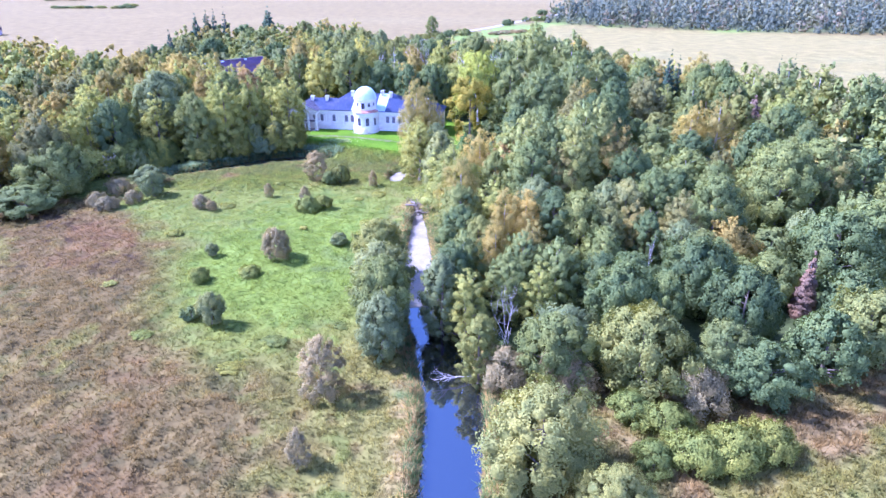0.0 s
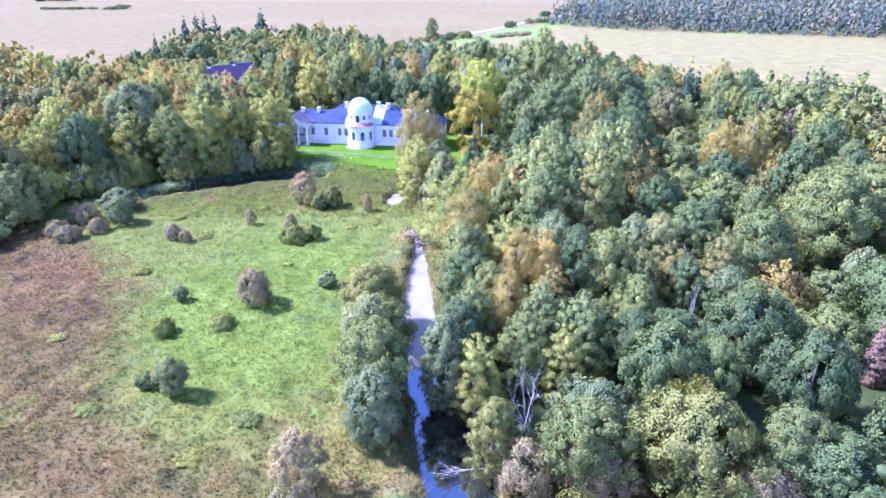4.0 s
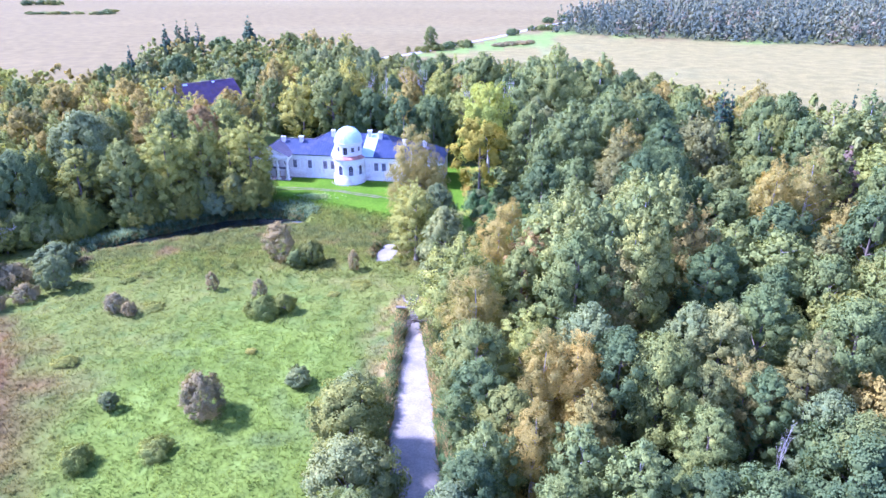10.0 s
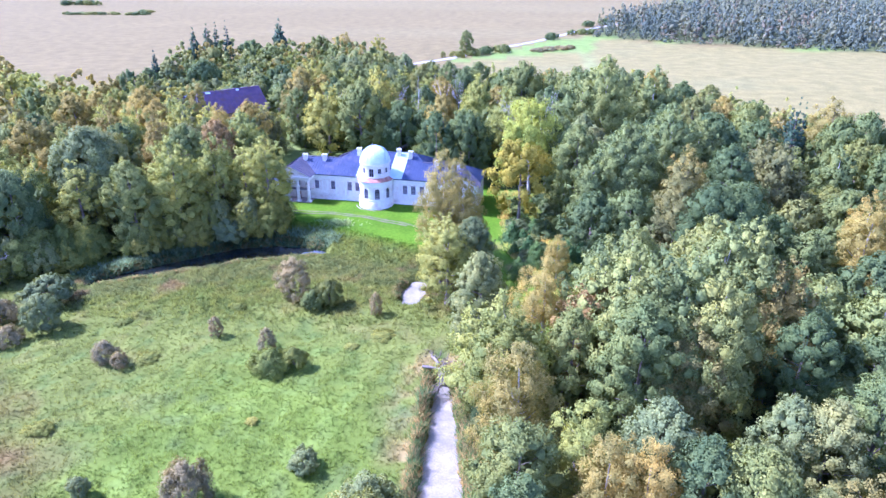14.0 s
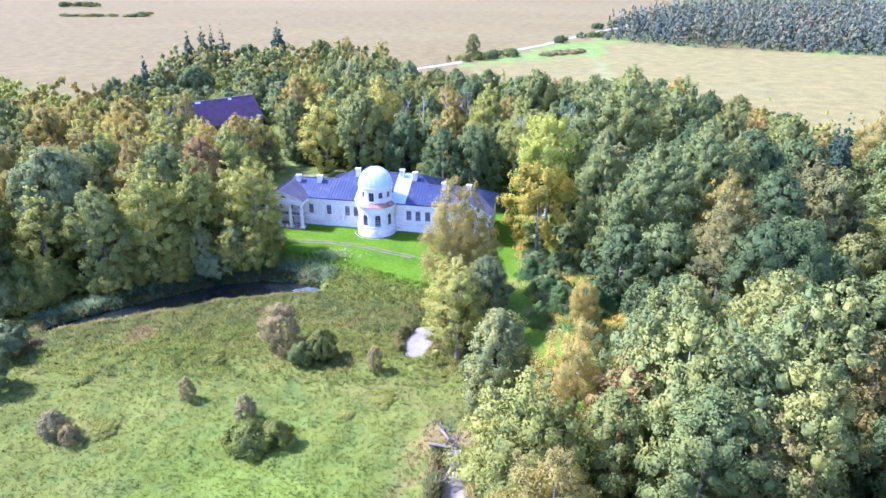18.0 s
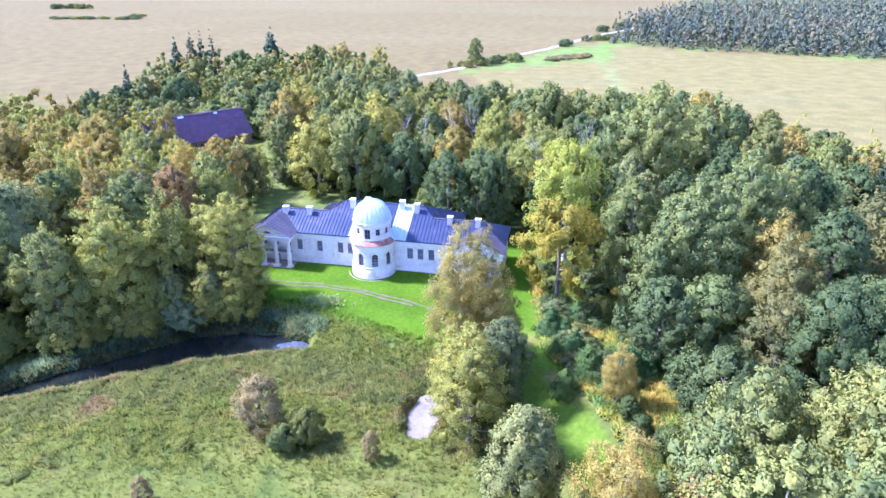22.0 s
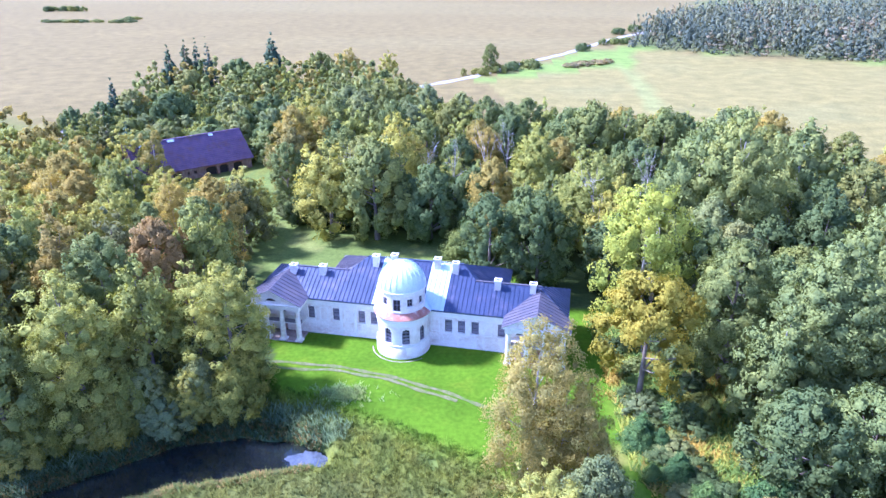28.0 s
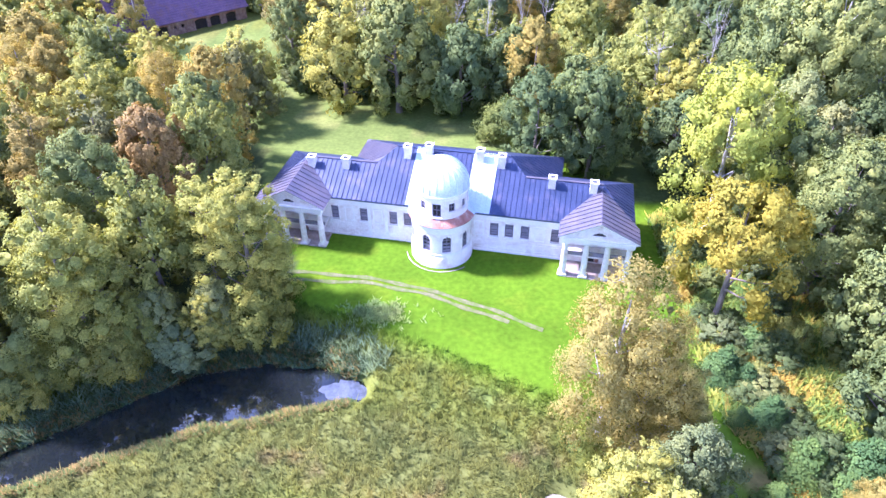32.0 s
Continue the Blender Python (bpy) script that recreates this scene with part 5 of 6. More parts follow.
def leaves(lobes, count, size, flat=0.9, each=6, loose=0.0):
    """Small folded leaf sprays over the clumps: one kite each."""
    rows = clumps(lobes, each)
    w = rows[:, 3] ** 2
    w[:len(lobes)] *= 0.45
    row = rows[rng.choice(len(rows), count, p=w / w.sum())]
    cen, rad = row[:, :3], row[:, 3]
    out = outward(cen, lobes)
    d = rng.normal(size=(count, 3)) + out * 0.55 + np.array([0, 0, 0.25])
    d /= np.linalg.norm(d, axis=1)[:, None]
    pos = cen + d * (rad * (rng.uniform(0.72, 1.12, count) + loose * rng.random(count) ** 2))[:, None] * np.array([1, 1, flat])
    bough = pos - row[:, 4:7]
    bough /= np.linalg.norm(bough, axis=1)[:, None] + 1e-6
    soft = d * 0.30 + bough * 0.32 + out * 0.55 + np.array([0, 0, 0.05])
    nrm = d * 0.7 + out * 0.4 + rng.normal(size=(count, 3)) * 0.3
    nrm /= np.linalg.norm(nrm, axis=1)[:, None]
    t = np.array([0, 0, -0.25]) + rng.normal(size=(count, 3))
    t -= nrm * (t * nrm).sum(1)[:, None]
    t /= np.linalg.norm(t, axis=1)[:, None]
    b = np.cross(nrm, t)
    s = (size * rng.uniform(0.6, 1.35, count))[:, None]
    v = np.stack([pos - t * s, pos - b * s * 0.68 - nrm * s * 0.16, pos + t * s, pos + b * s * 0.68 - nrm * s * 0.16], 1).reshape(-1, 3)
    f = np.arange(4 * count).reshape(-1, 4)
    return v, f, np.repeat(soft + rng.normal(size=(count, 3)) * 0.16, 4, 0)


def inner(lobes, k=0.82, flat=0.9):
    """The dense inside of the bough clumps: low uneven bodies."""
    pieces = []
    for c, r in lobes:
        vs, fs = [], []
        for i, z in enumerate((-0.95, -0.4, 0.4, 0.95)):
            q = math.sqrt(1 - z * z)
            for j in range(6):
                a = math.tau * (j + 0.5 * (i % 2)) / 6
                e = r * k * rng.uniform(0.72, 1.14)
                vs.append(c + e * np.array([q * math.cos(a), q * math.sin(a), z * flat]))
        for i in range(3):
            for j in range(6):
                fs.append((i * 6 + j, i * 6 + (j + 1) % 6, (i + 1) * 6 + (j + 1) % 6, (i + 1) * 6 + j))
        fs += [(18, 19, 20, 21), (18, 21, 22, 23), (3, 2, 1, 0), (5, 4, 3, 0)]
        pieces.append((np.array(vs), np.array(fs)))
    v, f = gather(pieces)
    d = v - np.repeat(np.array([c for c, _ in lobes]), 24, 0)
    return v, f, d / np.linalg.norm(d, axis=1)[:, None] * 0.55 + outward(v, lobes) * 0.55 + np.array([0, 0, 0.05])


def trunk_mesh(name, lobes, H, r0, material, limbs=9, lean=0.2):
    """A tapered trunk with limbs that reach into the clumps."""
    top = H * 0.82
    path = [(lean * f * math.sin(f * 3), lean * f, top * f - 0.4 * (f == 0)) for f in np.linspace(0, 1, 7)]
    pieces = [tube(path, [r0 * (1.35 if f == 0 else 1) * (1 - 0.85 * f) for f in np.linspace(0, 1, 7)], 7)]
    order = rng.permutation(len(lobes))[:limbs]
    for i in order:
        c, r = lobes[i]
        z0 = max(H * 0.12, min(c[2] - 0.55 * math.hypot(c[0], c[1]) - 0.3, top * 0.85))
        f = z0 / top
        s = np.array([lean * f * math.sin(f * 3), lean * f, z0])
        m = s * 0.45 + c * 0.55 + np.array([0, 0, -0.25 * r])
        q = r0 * (1 - 0.85 * f) * 0.55
        pieces.append(tube([s, s * 0.75 + m * 0.25, m, c], [q, q * 0.8, q * 0.5, q * 0.15], 5))
    v, f = gather(pieces)
    return mesh_of(name, v, f, material)


def lobes_cone(tiers, H, R):
    """Spruce: rings of drooping bough clumps on a straight stem."""
    out = []
    for i in range(tiers):
        f = i / (tiers - 1)
        ring = R * (1 - f) ** 0.85 * rng.uniform(0.8, 1.1)
        n = max(1, int(8 * (1 - f) + 1))
        for j in range(n):
            a = math.tau * (j + rng.uniform(-0.2, 0.2)) / n + i * 1.3
            out.append((np.array([0.62 * ring * math.cos(a), 0.62 * ring * math.sin(a), H * (0.05 + 0.9 * f) - 0.12 * ring + rng.uniform(-0.5, 0.5) * H / tiers]), 0.3 * ring + 0.26))
    return out


def dead_mesh(H, R, seed, bark=None):
    """A bare tree: forked limbs of three orders."""
    r = np.random.default_rng(seed)
    pieces = []

    def grow(p, d, ln, rad, order):
        d = d / np.linalg.norm(d)
        m = p + d * ln * 0.5 + r.normal(size=3) * ln * 0.05
        e = p + d * ln + r.normal(size=3) * ln * 0.08
        pieces.append(tube([p, m, e], [rad, rad * 0.75, rad * 0.45], 5 if order < 2 else 4))
        if order >= 3:
            return
        for k in range((6, 5, 4)[order]):
            t = r.uniform(0.35, 1.0)
            s = p + (e - p) * t
            nd = d * (0.75 if order else 0.9) + r.normal(size=3) * 0.55
            nd[2] = max(nd[2], -0.1) + 0.15
            grow(s, nd, ln * r.uniform(0.38, 0.6), rad * 0.42, order + 1)
    grow(np.array([0, 0, -0.4]), np.array([0.05, 0.02, 1.0]), H * 0.66, 0.17, 0)
    v, f = gather(pieces)
    k = np.array([R / max(1e-3, np.percentile(np.hypot(v[:, 0], v[:, 1]), 98)), H / v[:, 2].max()])
    v = v * np.array([min(1.4, k[0]), min(1.4, k[0]), k[1]])
    return mesh_of("trunk", v, f, bark or M_PALE_BARK)


# kinds: shape, proto height, proto radius, trunk material, names and labels
KIND = {
    "a": ("round", 10.5, 4.0, M_BARK, "alder_tree", "dense grey-green alder with a rounded clumpy crown"),
    "p": ("tall", 14.0, 4.2, M_PALE_BARK, "aspen_tree", "tall light green aspen with several upright spires"),
    "l": ("full", 14.0, 4.8, M_BARK, "lime_tree", "yellow-green lime tree leafy down to the ground"),
    "k": ("open", 15.0, 5.2, M_BARK, "golden_maple", "golden maple with a broad layered crown beside the house"),
    "q": ("open", 17.0, 6.0, M_PALE_BARK, "ash_tree", "tall ash with an open bright yellow crown and pale limbs"),
    "h": ("bush", 3.2, 3.0, M_BARK, "hedge_bush", "dark green hedge bush beside the road"),
    "g": ("full", 12.0, 4.4, M_BARK, "maple_tree", "maple turning golden brown in early autumn"),
    "o": ("round", 10.0, 3.2, M_BARK, "rowan_tree", "rust-red tree in autumn colour among green ones"),
    "b": ("thin", 15.0, 4.2, M_PALE_BARK, "birch_tree", "thin tan birch with half its leaves gone"),
    "w": ("round", 9.0, 3.6, M_BARK, "willow_tree", "silvery grey-green willow with a full soft crown"),
    "v": ("bush", 4.6, 2.6, M_BARK, "sallow_bush", "feathery grey-brown sallow bush with thinning leaves"),
    "y": ("bush", 3.2, 2.3, M_BARK, "hazel_shrub", "bright yellow-green shrub in long grass"),
    "f": ("tall", 12.0, 4.0, M_PALE_BARK, "far_tree", "far tree in hazed grey-green"),
    "e": ("round", 11.0, 4.0, M_PALE_BARK, "far_tree", "far pale green tree"),
    "u": ("tall", 12.0, 3.6, M_PALE_BARK, "far_tree", "far tan tree"),
    "z": ("round", 11.5, 4.3, M_BARK, "amber_tree", "broad tree turning amber in early autumn"),
    "t": ("round", 12.0, 4.6, M_BARK, "maple_tree", "dense dark green maple with a broad rounded crown"),
    "x": ("round", 9.5, 5.0, M_BARK, "pale_willow", "large pale silvery-green willow beside the river"),
    "s": ("spruce", 14.0, 3.0, M_BARK, "spruce_tree", "dark green spruce with drooping boughs"),
    "n": ("bush", 4.0, 1.6, M_BARK, "young_pine", "young bright green pine beside the alley"),
    "r": ("spruce", 11.0, 2.2, M_BARK, "dead_spruce", "dying spruce with reddish-purple needles"),
    "d": ("dead", 11.0, 3.2, M_PALE_BARK, "dead_tree", "bare bleached dead tree with forked limbs"),
}
COUNT = {0: 18000, 1: 8000, 2: 2400, 3: 260}
SIZE = {0: 0.108, 1: 0.160, 2: 0.28, 3: 0.52}
BODY = {"spruce": 0.7, "thin": 0.3, "open": 0.6, "bush": 0.52, "full": 0.58}
PROTO = {}
NORMALS = {}


def proto(kind, level, variant, build=1):
    """Crown and trunk meshes of a kind; build: 0 broad, 1 usual, 2 slender."""
    key = (kind, level, variant, build)
    if key in PROTO:
        return PROTO[key]
    shape, H, R, bark, name, label = KIND[kind]
    H *= (0.66, 1.0, 1.5)[build]
    if shape == "dead":
        crown, stem = None, dead_mesh(H, R, 11 + variant)
    else:
        if shape == "spruce":
            lb = lobes_cone((24, 20, 15, 9)[level], H, R)
        elif shape == "round":
            lb = lobes_round(int((84, 66, 40, 9)[level] * (0.8, 1.0, 1.3)[build]), H, R, H * 0.06)
        elif shape == "tall":
            lb = lobes_tall((120, 90, 54, 12)[level], H, R, H * 0.06)
        elif shape == "full":
            lb = lobes_round((44, 34, 20, 5)[level], H * 0.78, R, H * 0.03, 0.35, 2.0, 0.8) + lobes_tall((60, 45, 25, 5)[level], H, R * 0.92, H * 0.25, 5)
        elif shape == "open":
            lb = lobes_open((64, 50, 30, 10)[level], H, R, H * 0.30)
        elif shape == "thin":
            lb = lobes_tall((90, 66, 32, 10)[level], H, R, H * 0.10, 5)
        else:
            lb = lobes_round((44, 34, 20, 7)[level], H, R, 0.2, 0.35, 2.0, 0.8) if kind != "n" else lobes_cone((9, 8, 6, 4)[level], H, R)
        n = COUNT[level] * {"thin": 2.0, "bush": 0.6, "tall": 1.15}.get(shape, 1.0)
        s = SIZE[level] * (0.74 if shape == "thin" else 0.8 if shape == "bush" else 1.0)
        sprays = leaves(lb, int(n), s, 0.6 if shape == "spruce" else 1.12, 1 if shape == "spruce" else (5, 4, 3, 1)[level], 1.2 if shape == "bush" else 0.9 if shape == "thin" else 0.3)
        pieces = [sprays, inner(lb, BODY.get(shape, 0.66), 1.0)]
        v, f = gather([q[:2] for q in pieces])
        NORMALS[key] = np.vstack([q[2] for q in pieces])
        crown = mesh_of("crown", v, f, LEAF.get(kind, LEAF["a"]), None, NORMALS[key])
        stem = trunk_mesh("trunk", lb, H, 0.16 + 0.012 * H if shape != "bush" else 0.05, bark, (14, 9, 4, 2)[level])
    PROTO[key] = (crown, stem, H, R)
    return PROTO[key]


TREE_AT = []
FAR_BITS = {}


def plant(kind, x, y, top, R, level=None, group="trees of the wood"):
    """One tree with its crown's top at that height and that crown radius."""
    z = float(land(x, y))
    h = max(top - z, 0.35)
    R = max(R, h * (0.26 if kind not in "srdvyhn" else 0.12))
    near = min((Vector((x, y, z + h * 0.6)) - m.translation).length for _, m in PATH[::3])
    if level is None:
        big = near / max(1.0, R / KIND[kind][2], h / KIND[kind][1])
        level = 0 if big < 57 else 1 if big < 118 else 2
    slim = (h / R) / (KIND[kind][1] / KIND[kind][2])
    crown, stem, H, PR = proto(kind, level, int(rng.integers(0, 2 if kind != "d" else 6)), 0 if slim < 0.81 else 2 if slim > 1.23 else 1)
    shape, _, _, _, name, label = KIND[kind]
    tree = thing(name, x, y, z, float(rng.uniform(0, 360)))
    tree.scale = (R / PR, R / PR, h / H)
    tagged(tree, label, "shrub" if shape == "bush" else "tree", group)
    part("trunk", stem, None, tree)
    if crown:
        part("crown", crown, None, tree)
    TREE_AT.append((x, y, R))
    return tree


for kind, rows in HERO.items():
    for x, y, top, R in rows:
        bank = float(off_line(np.array([x]), np.array([y]), RIVER)[0])
        if bank < 6:
            R = max(1.2, min(R, (bank + 0.5) / 1.2))
        plant(kind, x, y, top, min(R * (0.86 if kind == "l" and x < -35 and y < 166 else 1.12 if kind not in "sdrpkqb" else 1.0), 6.2))


# ---- the rest of the woods ----
def fill(wood, n, gap, kinds, tops, radii, keep, far=None, spread=(0.86, 1.12)):
    xs, ys = [p[0] for p in wood], [p[1] for p in wood]
    for _ in range(n):
        x, y = rng.uniform(min(xs), max(xs)), rng.uniform(min(ys), max(ys))
        if not inside(np.array([x]), np.array([y]), wood)[0] or not keep(x, y):
            continue
        R = rng.uniform(*radii)
        if any((x - a) ** 2 + (y - b) ** 2 < (gap * (R + c)) ** 2 for a, b, c in TREE_AT):
            continue
        kind = kinds(x, y) if callable(kinds) else kinds[int(rng.integers(len(kinds)))]
        top = tops(x, y) * rng.uniform(*spread(x, y) if callable(spread) else spread)
        if far and far(x, y):
            TREE_AT.append((x, y, R))
            FAR_BITS.setdefault(kind, []).append((x, y, top, R))
        else:
            plant(kind, x, y, top, R)


clear_house = lambda x, y: not (-46 < x < 4 and 160 < y < 206) and not (x > -69 and y > 200)
fill(WOOD_EAST, 5200, 0.80, "aaaaaaaapwapg", lambda x, y: np.interp(y, (55, 80, 100, 115, 135, 160, 200), (7, 8.5, 10.5, 12.5, 14, 15.5, 17)), (3.3, 5.4), lambda x, y: not (x < 20 and 122 < y < 174) and off_line(np.array([x]), np.array([y]), RIVER)[0] > 4, lambda x, y: x > 78, lambda x, y: (0.45, 0.78) if x < 60 and y < 180 else (0.7, 1.0))
fill(WOOD_WEST, 4200, 0.62, "lzlaazlglz", lambda x, y: 9.0 if (x > -74 and y > 196) else 11.5 if y > 205 else np.interp(y, (120, 150, 190, 250), (12, 14.5, 15, 13)), (3.2, 5.0), lambda x, y: clear_house(x, y) and x > -190, lambda x, y: x < -105)
fill(WOOD_BACK, 4200, 0.66, lambda x, y: "aaalpwlz"[int(rng.integers(8))] if y < 248 else "wwaawalz"[int(rng.integers(8))], lambda x, y: np.interp(y, (245, 300, 345), (8.5, 10, 12)) if x < -48 and y > 240 else np.interp(y, (170, 205, 235, 270, 295, 345), (15, 15.5, 16, 14.5, 13, 12.5)), (3.0, 4.8), lambda x, y: True, lambda x, y: y > 285, lambda x, y: (0.7, 0.98) if y < 225 else (0.84, 1.08))

# trees that screen the barn's west end
BARN_SCREEN = [("l", -85.1, 231.4, 10, 3.2), ("l", -80.9, 229.3, 9.5, 3.0), ("b", -76.5, 227.2, 10.5, 2.8), ("g", -91.2, 236.9, 9, 3.2), ("a", -98.4, 243.8, 9, 3.4), ("a", -106.3, 250.2, 9, 3.6), ("a", -112.3, 256.9, 7, 3.0), ("s", -109.6, 275.3, 12, 3.0), ("a", -103.5, 272.7, 9, 4), ("a", -106.0, 262.7, 8, 4), ("l", -98.5, 237.5, 9, 3.2), ("g", -107.1, 241.3, 9, 3.4)]
for kind, x, y, h, R in BARN_SCREEN:
    plant(kind, x, y, float(land(x, y)) + h * 1.25, R)

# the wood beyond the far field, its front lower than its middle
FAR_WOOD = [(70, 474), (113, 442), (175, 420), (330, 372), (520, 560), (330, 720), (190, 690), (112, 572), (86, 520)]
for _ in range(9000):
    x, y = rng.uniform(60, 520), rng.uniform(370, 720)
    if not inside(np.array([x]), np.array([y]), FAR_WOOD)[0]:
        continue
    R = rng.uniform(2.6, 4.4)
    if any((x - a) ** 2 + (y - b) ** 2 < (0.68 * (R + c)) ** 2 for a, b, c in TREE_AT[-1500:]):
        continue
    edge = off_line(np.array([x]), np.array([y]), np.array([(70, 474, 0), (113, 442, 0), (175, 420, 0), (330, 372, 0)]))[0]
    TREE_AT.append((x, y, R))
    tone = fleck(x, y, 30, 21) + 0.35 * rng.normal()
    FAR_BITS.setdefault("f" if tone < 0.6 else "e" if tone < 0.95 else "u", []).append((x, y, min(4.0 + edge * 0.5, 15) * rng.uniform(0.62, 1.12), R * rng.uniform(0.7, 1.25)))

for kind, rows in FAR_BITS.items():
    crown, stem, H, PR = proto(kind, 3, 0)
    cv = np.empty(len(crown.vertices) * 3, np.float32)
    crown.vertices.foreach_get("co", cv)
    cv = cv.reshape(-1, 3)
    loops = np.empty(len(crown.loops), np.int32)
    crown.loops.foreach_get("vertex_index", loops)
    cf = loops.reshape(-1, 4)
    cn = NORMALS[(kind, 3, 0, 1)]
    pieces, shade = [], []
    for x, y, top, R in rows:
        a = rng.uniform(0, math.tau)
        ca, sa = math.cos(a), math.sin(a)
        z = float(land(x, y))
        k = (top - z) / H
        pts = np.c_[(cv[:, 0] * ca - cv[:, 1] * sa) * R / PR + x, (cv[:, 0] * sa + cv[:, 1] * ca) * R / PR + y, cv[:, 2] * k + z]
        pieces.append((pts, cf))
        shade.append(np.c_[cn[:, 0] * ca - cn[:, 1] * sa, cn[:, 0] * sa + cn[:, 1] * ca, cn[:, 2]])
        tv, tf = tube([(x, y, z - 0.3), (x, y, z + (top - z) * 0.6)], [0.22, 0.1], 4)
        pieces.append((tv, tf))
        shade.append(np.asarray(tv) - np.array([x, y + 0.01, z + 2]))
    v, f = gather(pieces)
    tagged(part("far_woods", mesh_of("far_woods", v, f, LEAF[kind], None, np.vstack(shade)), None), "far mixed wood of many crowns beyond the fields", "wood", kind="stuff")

# ---- bushes of the meadow, the banks and the field's edge: kind, x, y, height, radius ----
BUSHES = [
    ("w", -30.0, 74.5, 4.6, 1.7), ("v", -13.2, 59.4, 6.2, 2.9), ("v", -26.3, 95.0, 4.2, 2.7), ("y", -25.4, 117.2, 2.4, 2.3), ("v", -34.7, 124.4, 2.4, 1.1),
    ("v", -45.9, 117.8, 2.2, 1.8), ("w", -36.9, 96.0, 2.2, 1.0), ("w", -17.3, 100.6, 1.8, 1.6), ("v", -13.6, 48.6, 3.6, 1.3), ("y", -36.0, 87.4, 1.8, 1.6),
    ("a", -21.6, 133.4, 3.8, 1.9), ("v", -27.0, 135.6, 5.2, 2.9), ("v", -14.6, 131.2, 2.8, 1.1), ("v", -26.8, 121.0, 2.8, 1.4), ("a", -33.2, 75.8, 1.8, 1.3),
    ("y", -29.0, 89.0, 1.2, 1.7), ("a", -23.6, 132.2, 2.8, 1.6), ("y", -22.6, 117.8, 2.2, 1.6), ("v", -43.6, 116.6, 1.6, 1.2), ("v", -63.5, 117.6, 2.0, 2.4),
    ("v", -66.5, 119.5, 2.2, 2.2), ("v", -60.2, 121.0, 2.2, 2.0), ("w", -57.5, 124.5, 5.2, 2.2),
]
for k, x, y, h, R in BUSHES:
    plant(k, x, y, float(land(x, y)) + h * (1.15 if k == "v" else 1), R * (0.88 if k == "v" else 1), 0, "bushes of the meadow")
for x, y, h, R in ((-3.1, 385.5, 3.0, 4), (3.5, 392, 3.2, 4), (-10, 379, 2.6, 3.4), (12.1, 399.5, 3.2, 5), (42.5, 458, 3.4, 4), (65.5, 489, 3.0, 4), (72, 492, 3.0, 4), (77, 541, 3.5, 4.5), (-17.1, 376, 3, 1.6), (58, 484, 3, 3), (90, 556, 4, 5)):
    plant("h", x, y, float(land(x, y)) + h, R, 2, "hedge along the road")
plant("a", -6.2, 386, 11.5, 3.2, 1, "hedge along the road")
plant("a", -9.0, 258, 8.5, 3.0, 1)
for x, y, R in ((36, 408, 5), (43, 412, 5), (30, 402, 4), (48, 416, 3)):
    plant("v", x, y, 1.6, R, 2, "rough thicket in the field")
for cx, cy, lx, ly, n in ((-398, 728, 26, 8, 12), (-330, 614, 16, 3, 8), (-288, 638, 7, 3, 4), (-300, 612, 30, 3, 8)):
    for i in range(n):
        plant("h", cx + rng.uniform(-lx, lx), cy + rng.uniform(-ly, ly), rng.uniform(1.0, 2.0) * (2.2 if n == 12 else 1), rng.uniform(3, 5), 2, "scrub islands in the field")
# shrubs along the wood's foot by the pond, round the house and below the alley
edge = np.array([(-82, 130, 0), (-67, 142.5, 0), (-51, 152.6, 0), (-36, 158.2, 0)])
for i in range(72):
    t = rng.uniform(0, 3)
    a, b = edge[int(t)], edge[int(t) + 1]
    x, y = a[:2] + (b - a)[:2] * (t % 1)
    plant("yylyw"[int(rng.integers(5))], x + rng.normal() * 0.7, y + rng.uniform(-0.6, 3.4), float(land(x, y + 3)) + rng.uniform(2.5, 7.0), rng.uniform(1.6, 3.0), None, "shrubs at the foot of the wood")
for i in range(110):
    x, y = rng.uniform(4.5, 24), rng.uniform(126, 172)
    if x < np.interp(y, (126, 138, 144, 150, 172), (13.5, 9.6, 7.8, 6, 5)):
        continue
    plant("ttynttapw"[int(rng.integers(9))], x, y, float(land(x, y)) + rng.uniform(1.0, 2.2) + 3.2 * rng.random() * ease(9, 14, x), rng.uniform(1.0, 2.1), None, "undergrowth by the alley")
YOUNG_PINES = [(5.2, 153.4, 3.6, 1.7), (6.9, 152.5, 2.6, 1.2), (7.6, 148.5, 3.2, 1.5), (8.3, 143.7, 4.2, 1.9), (12.8, 143.6, 4.5, 2.2), (15.1, 144.5, 4, 1.8), (10.6, 141.8, 3, 1.4), (5.5, 140.9, 3, 1.4), (5.2, 148.4, 2, 0.9)]
for x, y, h, R in YOUNG_PINES:
    plant("n", x, y, float(land(x, y)) + h, R, 0, "young pines by the alley")
for i in range(30):
    x = rng.uniform(-46, 0)
    plant("ttw"[int(rng.integers(3))], x, 209.5 + rng.uniform(-1, 3) + 0.05 * abs(x + 25), float(land(x, 210)) + rng.uniform(3, 6.5), rng.uniform(1.8, 3.2), None, "shrubs at the foot of the wood")
for i in range(16):
    y = rng.uniform(62, 122)
    x = np.interp(y, (62, 70, 80, 92, 104, 122), (5.5, 3.6, 0.5, -0.6, -1.6, -2.5)) + rng.uniform(1.8, 3.2)
    plant("aawl"[int(rng.integers(4))], x, y, float(land(x, y)) + rng.uniform(1.8, 4.2), rng.uniform(1.1, 1.7), None, "shrubs of the river bank")

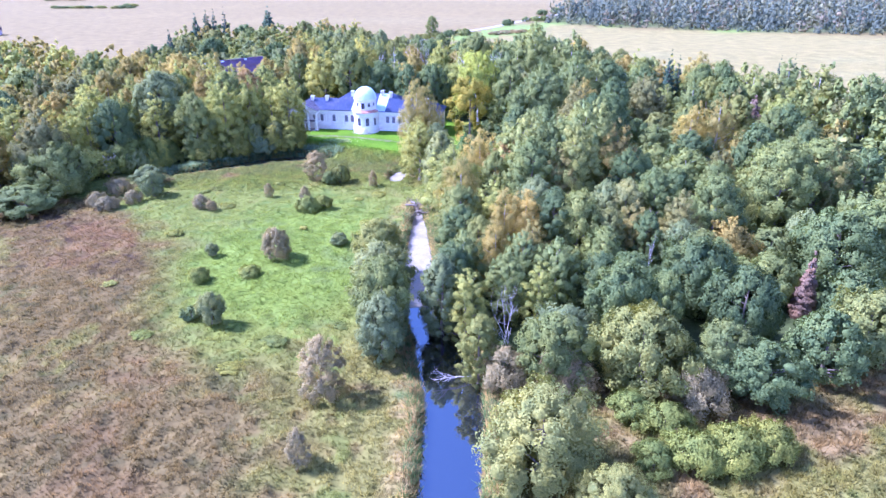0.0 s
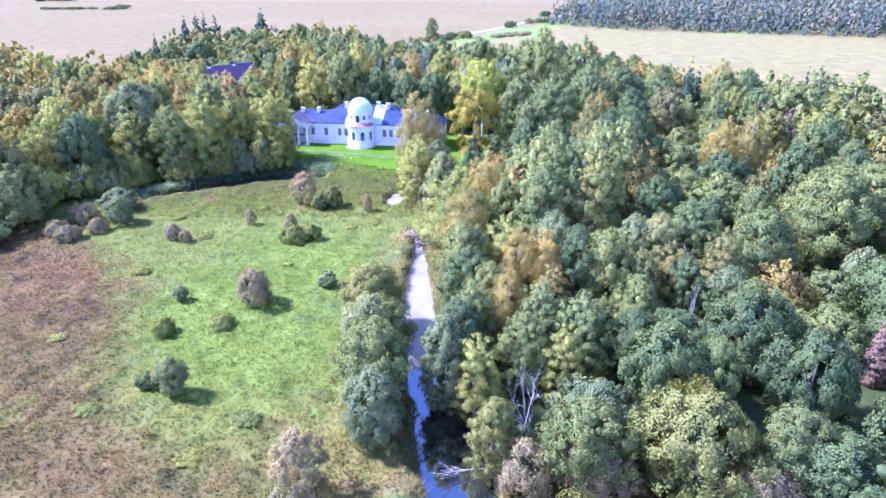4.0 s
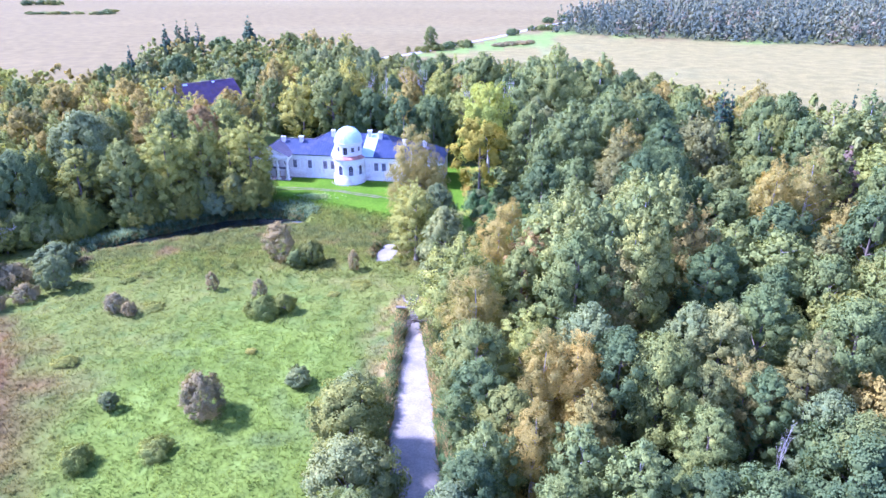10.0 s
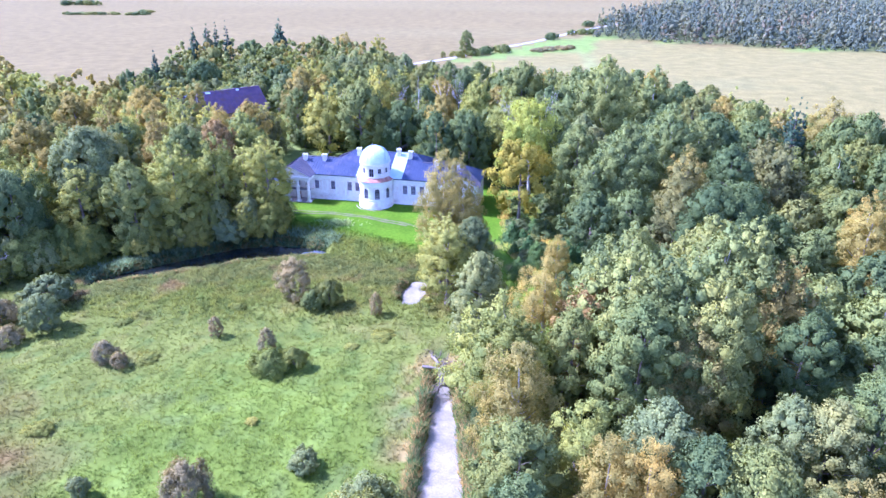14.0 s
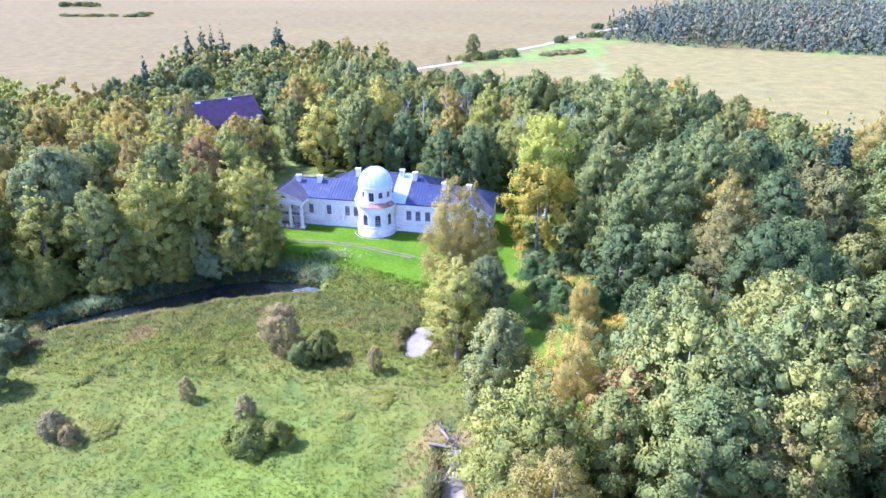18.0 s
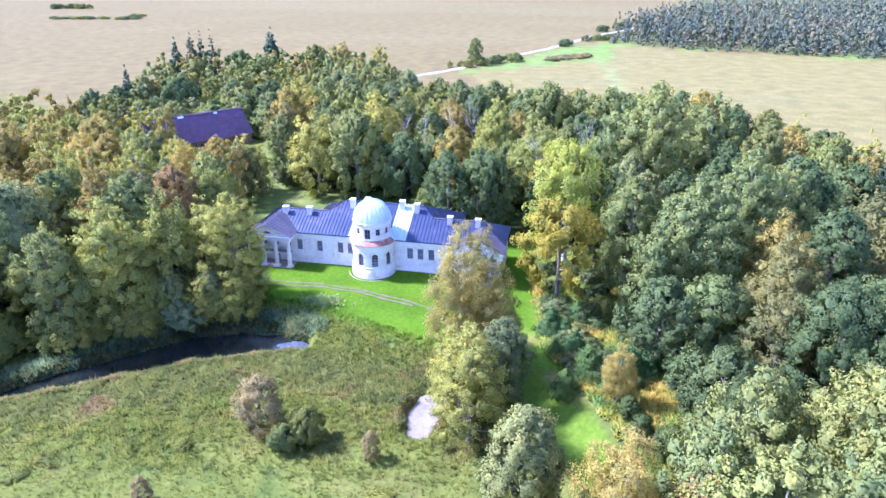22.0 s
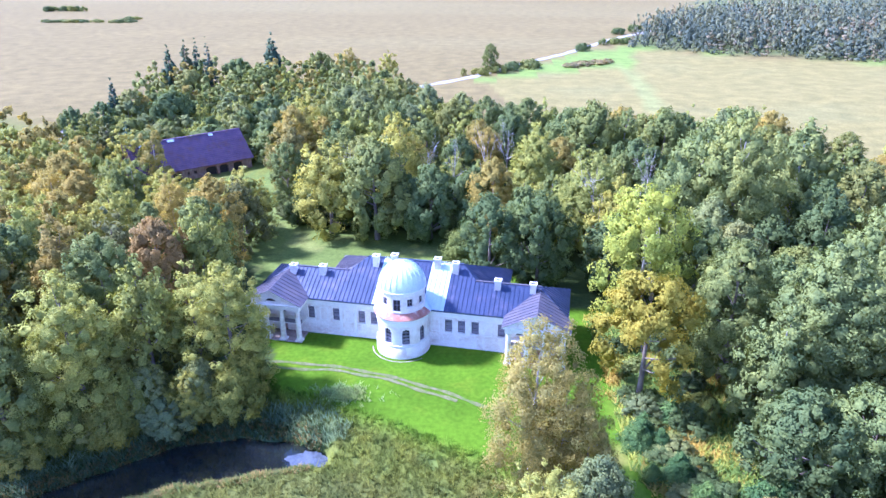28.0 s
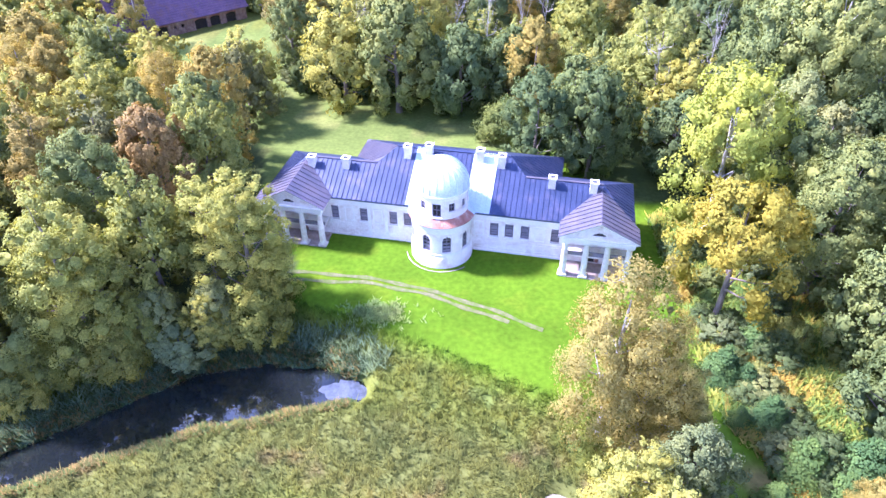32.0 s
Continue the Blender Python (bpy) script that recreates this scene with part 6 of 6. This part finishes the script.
for i in range(15):
    x, y = rng.uniform(-50, -9), rng.uniform(62, 140)
    if off_line(np.array([x]), np.array([y]), RIVER)[0] < 3:
        continue
    plant("yyly"[int(rng.integers(4))], x, y, float(land(x, y)) + rng.uniform(0.3, 0.6), rng.uniform(0.7, 1.6), 0, "low herb clumps in the meadow")

# dead brushwood where the stream is choked, and a fallen trunk
for x, y, s in ((-6.6, 117.6, 1), (-4.4, 116.2, 2), (-5.4, 119.2, 3), (-3.2, 114.8, 4)):
    me = dead_mesh(3.2, 2.2, 40 + s, M_BARK)
    b = thing("brushwood", x, y, float(land(x, y)) + 0.55, 70.0 * s)
    b.rotation_euler = (radians(84), 0, radians(70.0 * s))
    tagged(b, "grey tangle of dead branches choking the stream", "branches", "dead branches in the stream")
    part("branches", me, None, b)
log = thing("fallen_branch", 3.6, 63.4, -2.3)
log.rotation_euler = (0, radians(-82), radians(15))
tagged(log, "bare fallen branch lying over the water", "branch")
part("branches", dead_mesh(5.6, 0.9, 77), None, log)

# ---- grass of the meadow and reeds of the banks ----
def tufts(x, y, tall, wide, blades, col, name, label, category):
    n = len(x)
    z = land(x, y)
    a = rng.uniform(0, math.tau, (n, blades))
    lean = rng.uniform(0.3, 1.3, (n, blades))
    h = (tall * rng.uniform(0.5, 1.2, n))[:, None] * rng.uniform(0.7, 1.1, (n, blades))
    px = x[:, None] + rng.normal(size=(n, blades)) * wide * 0.5
    py = y[:, None] + rng.normal(size=(n, blades)) * wide * 0.5
    tip = np.stack([px + np.cos(a) * h * lean, py + np.sin(a) * h * lean, z[:, None] + h], -1)
    w = wide * 0.34
    lo = np.stack([px - np.sin(a) * w, py + np.cos(a) * w, np.repeat(z[:, None], blades, 1) - 0.05], -1)
    hi = np.stack([px + np.sin(a) * w, py - np.cos(a) * w, np.repeat(z[:, None], blades, 1) - 0.05], -1)
    v = np.stack([lo, hi, tip], 2).reshape(-1, 3)
    f = np.arange(len(v)).reshape(-1, 3)
    tri = v.reshape(-1, 3, 3)
    under = np.cross(tri[:, 1] - tri[:, 0], tri[:, 2] - tri[:, 0])[:, 2] < 0
    f[under] = f[under][:, ::-1]
    c = np.repeat(col, blades * 3, 0)
    tagged(part(name, mesh_of(name, v, f, M_GRASS, c, np.repeat(np.array([[0, 0, 1.0]]) + rng.normal(size=(len(f), 3)) * 0.2, 3, 0)), None), label, category, kind="stuff")


def dry_land(x, y, m=0.4):
    return np.minimum(np.minimum(off_line(x, y, RIVER), off_line(x, y, POND)), off_line(x, y, POOL)) > m


x, y = rng.uniform(-92, 1, 190000), rng.uniform(8, 158, 190000)
ok = rng.random(len(x)) < np.clip(0.25 + 1.3 * fleck(x, y, 1.3, 1), 0, 1) * np.clip(1.5 - y / 150, 0.45, 1)
x, y = x[ok], y[ok]
ok = dry_land(x, y) & (terrace(x, y) < 0.8) & ~inside(x, y, WOOD_WEST)
x, y = x[ok], y[ok]
tone = soil(x, y) * (1.0 + 0.12 * rng.normal(size=(len(x), 1)))
tone *= np.where(tone[:, :1] > tone[:, 1:2], 1.05 + 0.16 * rng.normal(size=(len(x), 1)), 1.05)
tufts(x, y, np.where(tone[:, 0] > tone[:, 1], 0.34, 0.24), 0.17, 4, np.clip(tone, 0.01, 0.8), "meadow_grass", "rough tussocky meadow grass, green and reddish brown", "grass")
x, y = rng.uniform(4, 75, 46000), rng.uniform(8, 66, 46000)
ok = dry_land(x, y)
x, y = x[ok], y[ok]
tone = soil(x, y) * (1.0 + 0.15 * rng.normal(size=(len(x), 1)))
tufts(x, y, np.full(len(x), 0.4), 0.26, 4, np.clip(tone, 0.01, 0.8), "meadow_grass", "rough brownish tussock grass beside the wood", "grass")


def bank_points(line, n, lo, hi, keep):
    out = []
    k = rng.integers(0, len(line) - 1, n)
    t = rng.uniform(0, 1, n)
    p = line[k] + (line[k + 1] - line[k]) * t[:, None]
    d = line[k + 1] - line[k]
    d = d[:, :2] / np.hypot(d[:, 0], d[:, 1])[:, None]
    s = rng.choice((-1, 1), n) * (p[:, 2] + rng.uniform(lo, hi, n))
    x, y = p[:, 0] - d[:, 1] * s, p[:, 1] + d[:, 0] * s
    ok = keep(x, y)
    return x[ok], y[ok]


for line, n in ((RIVER, 6400), (POND, 5200), (POOL, 700)):
    x, y = bank_points(line, n, 0.15 if line is POND else 0.2, 1.6, lambda a, b: (a < 60) & (b > 0))
    col = np.where(rng.random((len(x), 1)) < 0.55, (0.10, 0.145, 0.05), (0.27, 0.20, 0.08)) * (1 + 0.2 * rng.normal(size=(len(x), 1)))
    tufts(x, y, np.full(len(x), 0.85 if line is RIVER else 0.4), 0.2, 5, np.clip(col, 0.01, 0.6), "reeds", "tall green and straw-coloured reeds on the bank", "reeds")
# a belt of blue-green reeds along the pond's far side
x, y = rng.uniform(-66, -24, 9000), rng.uniform(136, 160, 9000)
d = off_line(x, y, POND)
ok = (d > 0.1) & (d < 3.6) & (y > np.interp(x, (-60, -45, -30, -24), (140.5, 149.5, 153.5, 154)))
x, y = x[ok], y[ok]
tufts(x, y, np.full(len(x), 0.95), 0.2, 5, np.clip(np.array([[0.15, 0.21, 0.115]]) * (1 + 0.3 * rng.normal(size=(len(x), 1))), 0.01, 0.5), "reeds", "blue-green reed belt below the wood", "reeds")
# taller weeds in the marsh before the lawn
x, y = rng.uniform(-62, 0, 26000), rng.uniform(128, 164, 26000)
ok = dry_land(x, y, 1.0) & (terrace(x, y) < 0.93) & (rng.random(len(x)) < 0.15 + ease(126, 143, y + 4 * ripple(x * 0.8, y * 0.8)))
x, y = x[ok], y[ok]
tufts(x, y, np.full(len(x), 0.55), 0.17, 5, np.clip(soil(x, y) * (1.0 + 0.16 * rng.normal(size=(len(x), 1))), 0.01, 0.7), "marsh_weeds", "tall brownish weeds and sedge before the lawn", "weeds")
# brambles and tall herbs that cover the ground beside the alley
x, y = rng.uniform(3.5, 30, 17000), rng.uniform(122, 178, 17000)
ok = x > np.interp(y, (122, 126, 138, 144, 150, 178), (14, 12.5, 8.6, 6.0, 3.6, 3.6)) + rng.uniform(0, 0.8, len(x))
x, y = x[ok], y[ok]
pick = ripple(x * 1.3, y * 1.3)[:, None] + 0.5 * rng.normal(size=(len(x), 1))
col = np.where(pick > 0.45, (0.40, 0.31, 0.07), np.where(pick > -0.25, (0.30, 0.32, 0.06), (0.17, 0.25, 0.06))) * (1 + 0.15 * rng.normal(size=(len(x), 1)))
tufts(x, y, np.full(len(x), 0.8), 0.45, 5, np.clip(col, 0.01, 0.6), "brambles", "golden and green brambles covering the ground by the alley", "brambles")
# a patch of leafy weeds on the lawn
x, y = -25.8 + rng.normal(size=420) * 1.5, 159.9 + rng.normal(size=420) * 0.8
tufts(x, y, np.full(len(x), 0.42), 0.2, 5, np.clip(np.array([[0.26, 0.33, 0.12]]) * (1 + 0.2 * rng.normal(size=(len(x), 1))), 0.01, 0.6), "lawn_weeds", "patch of pale leafy weeds on the lawn", "weeds")
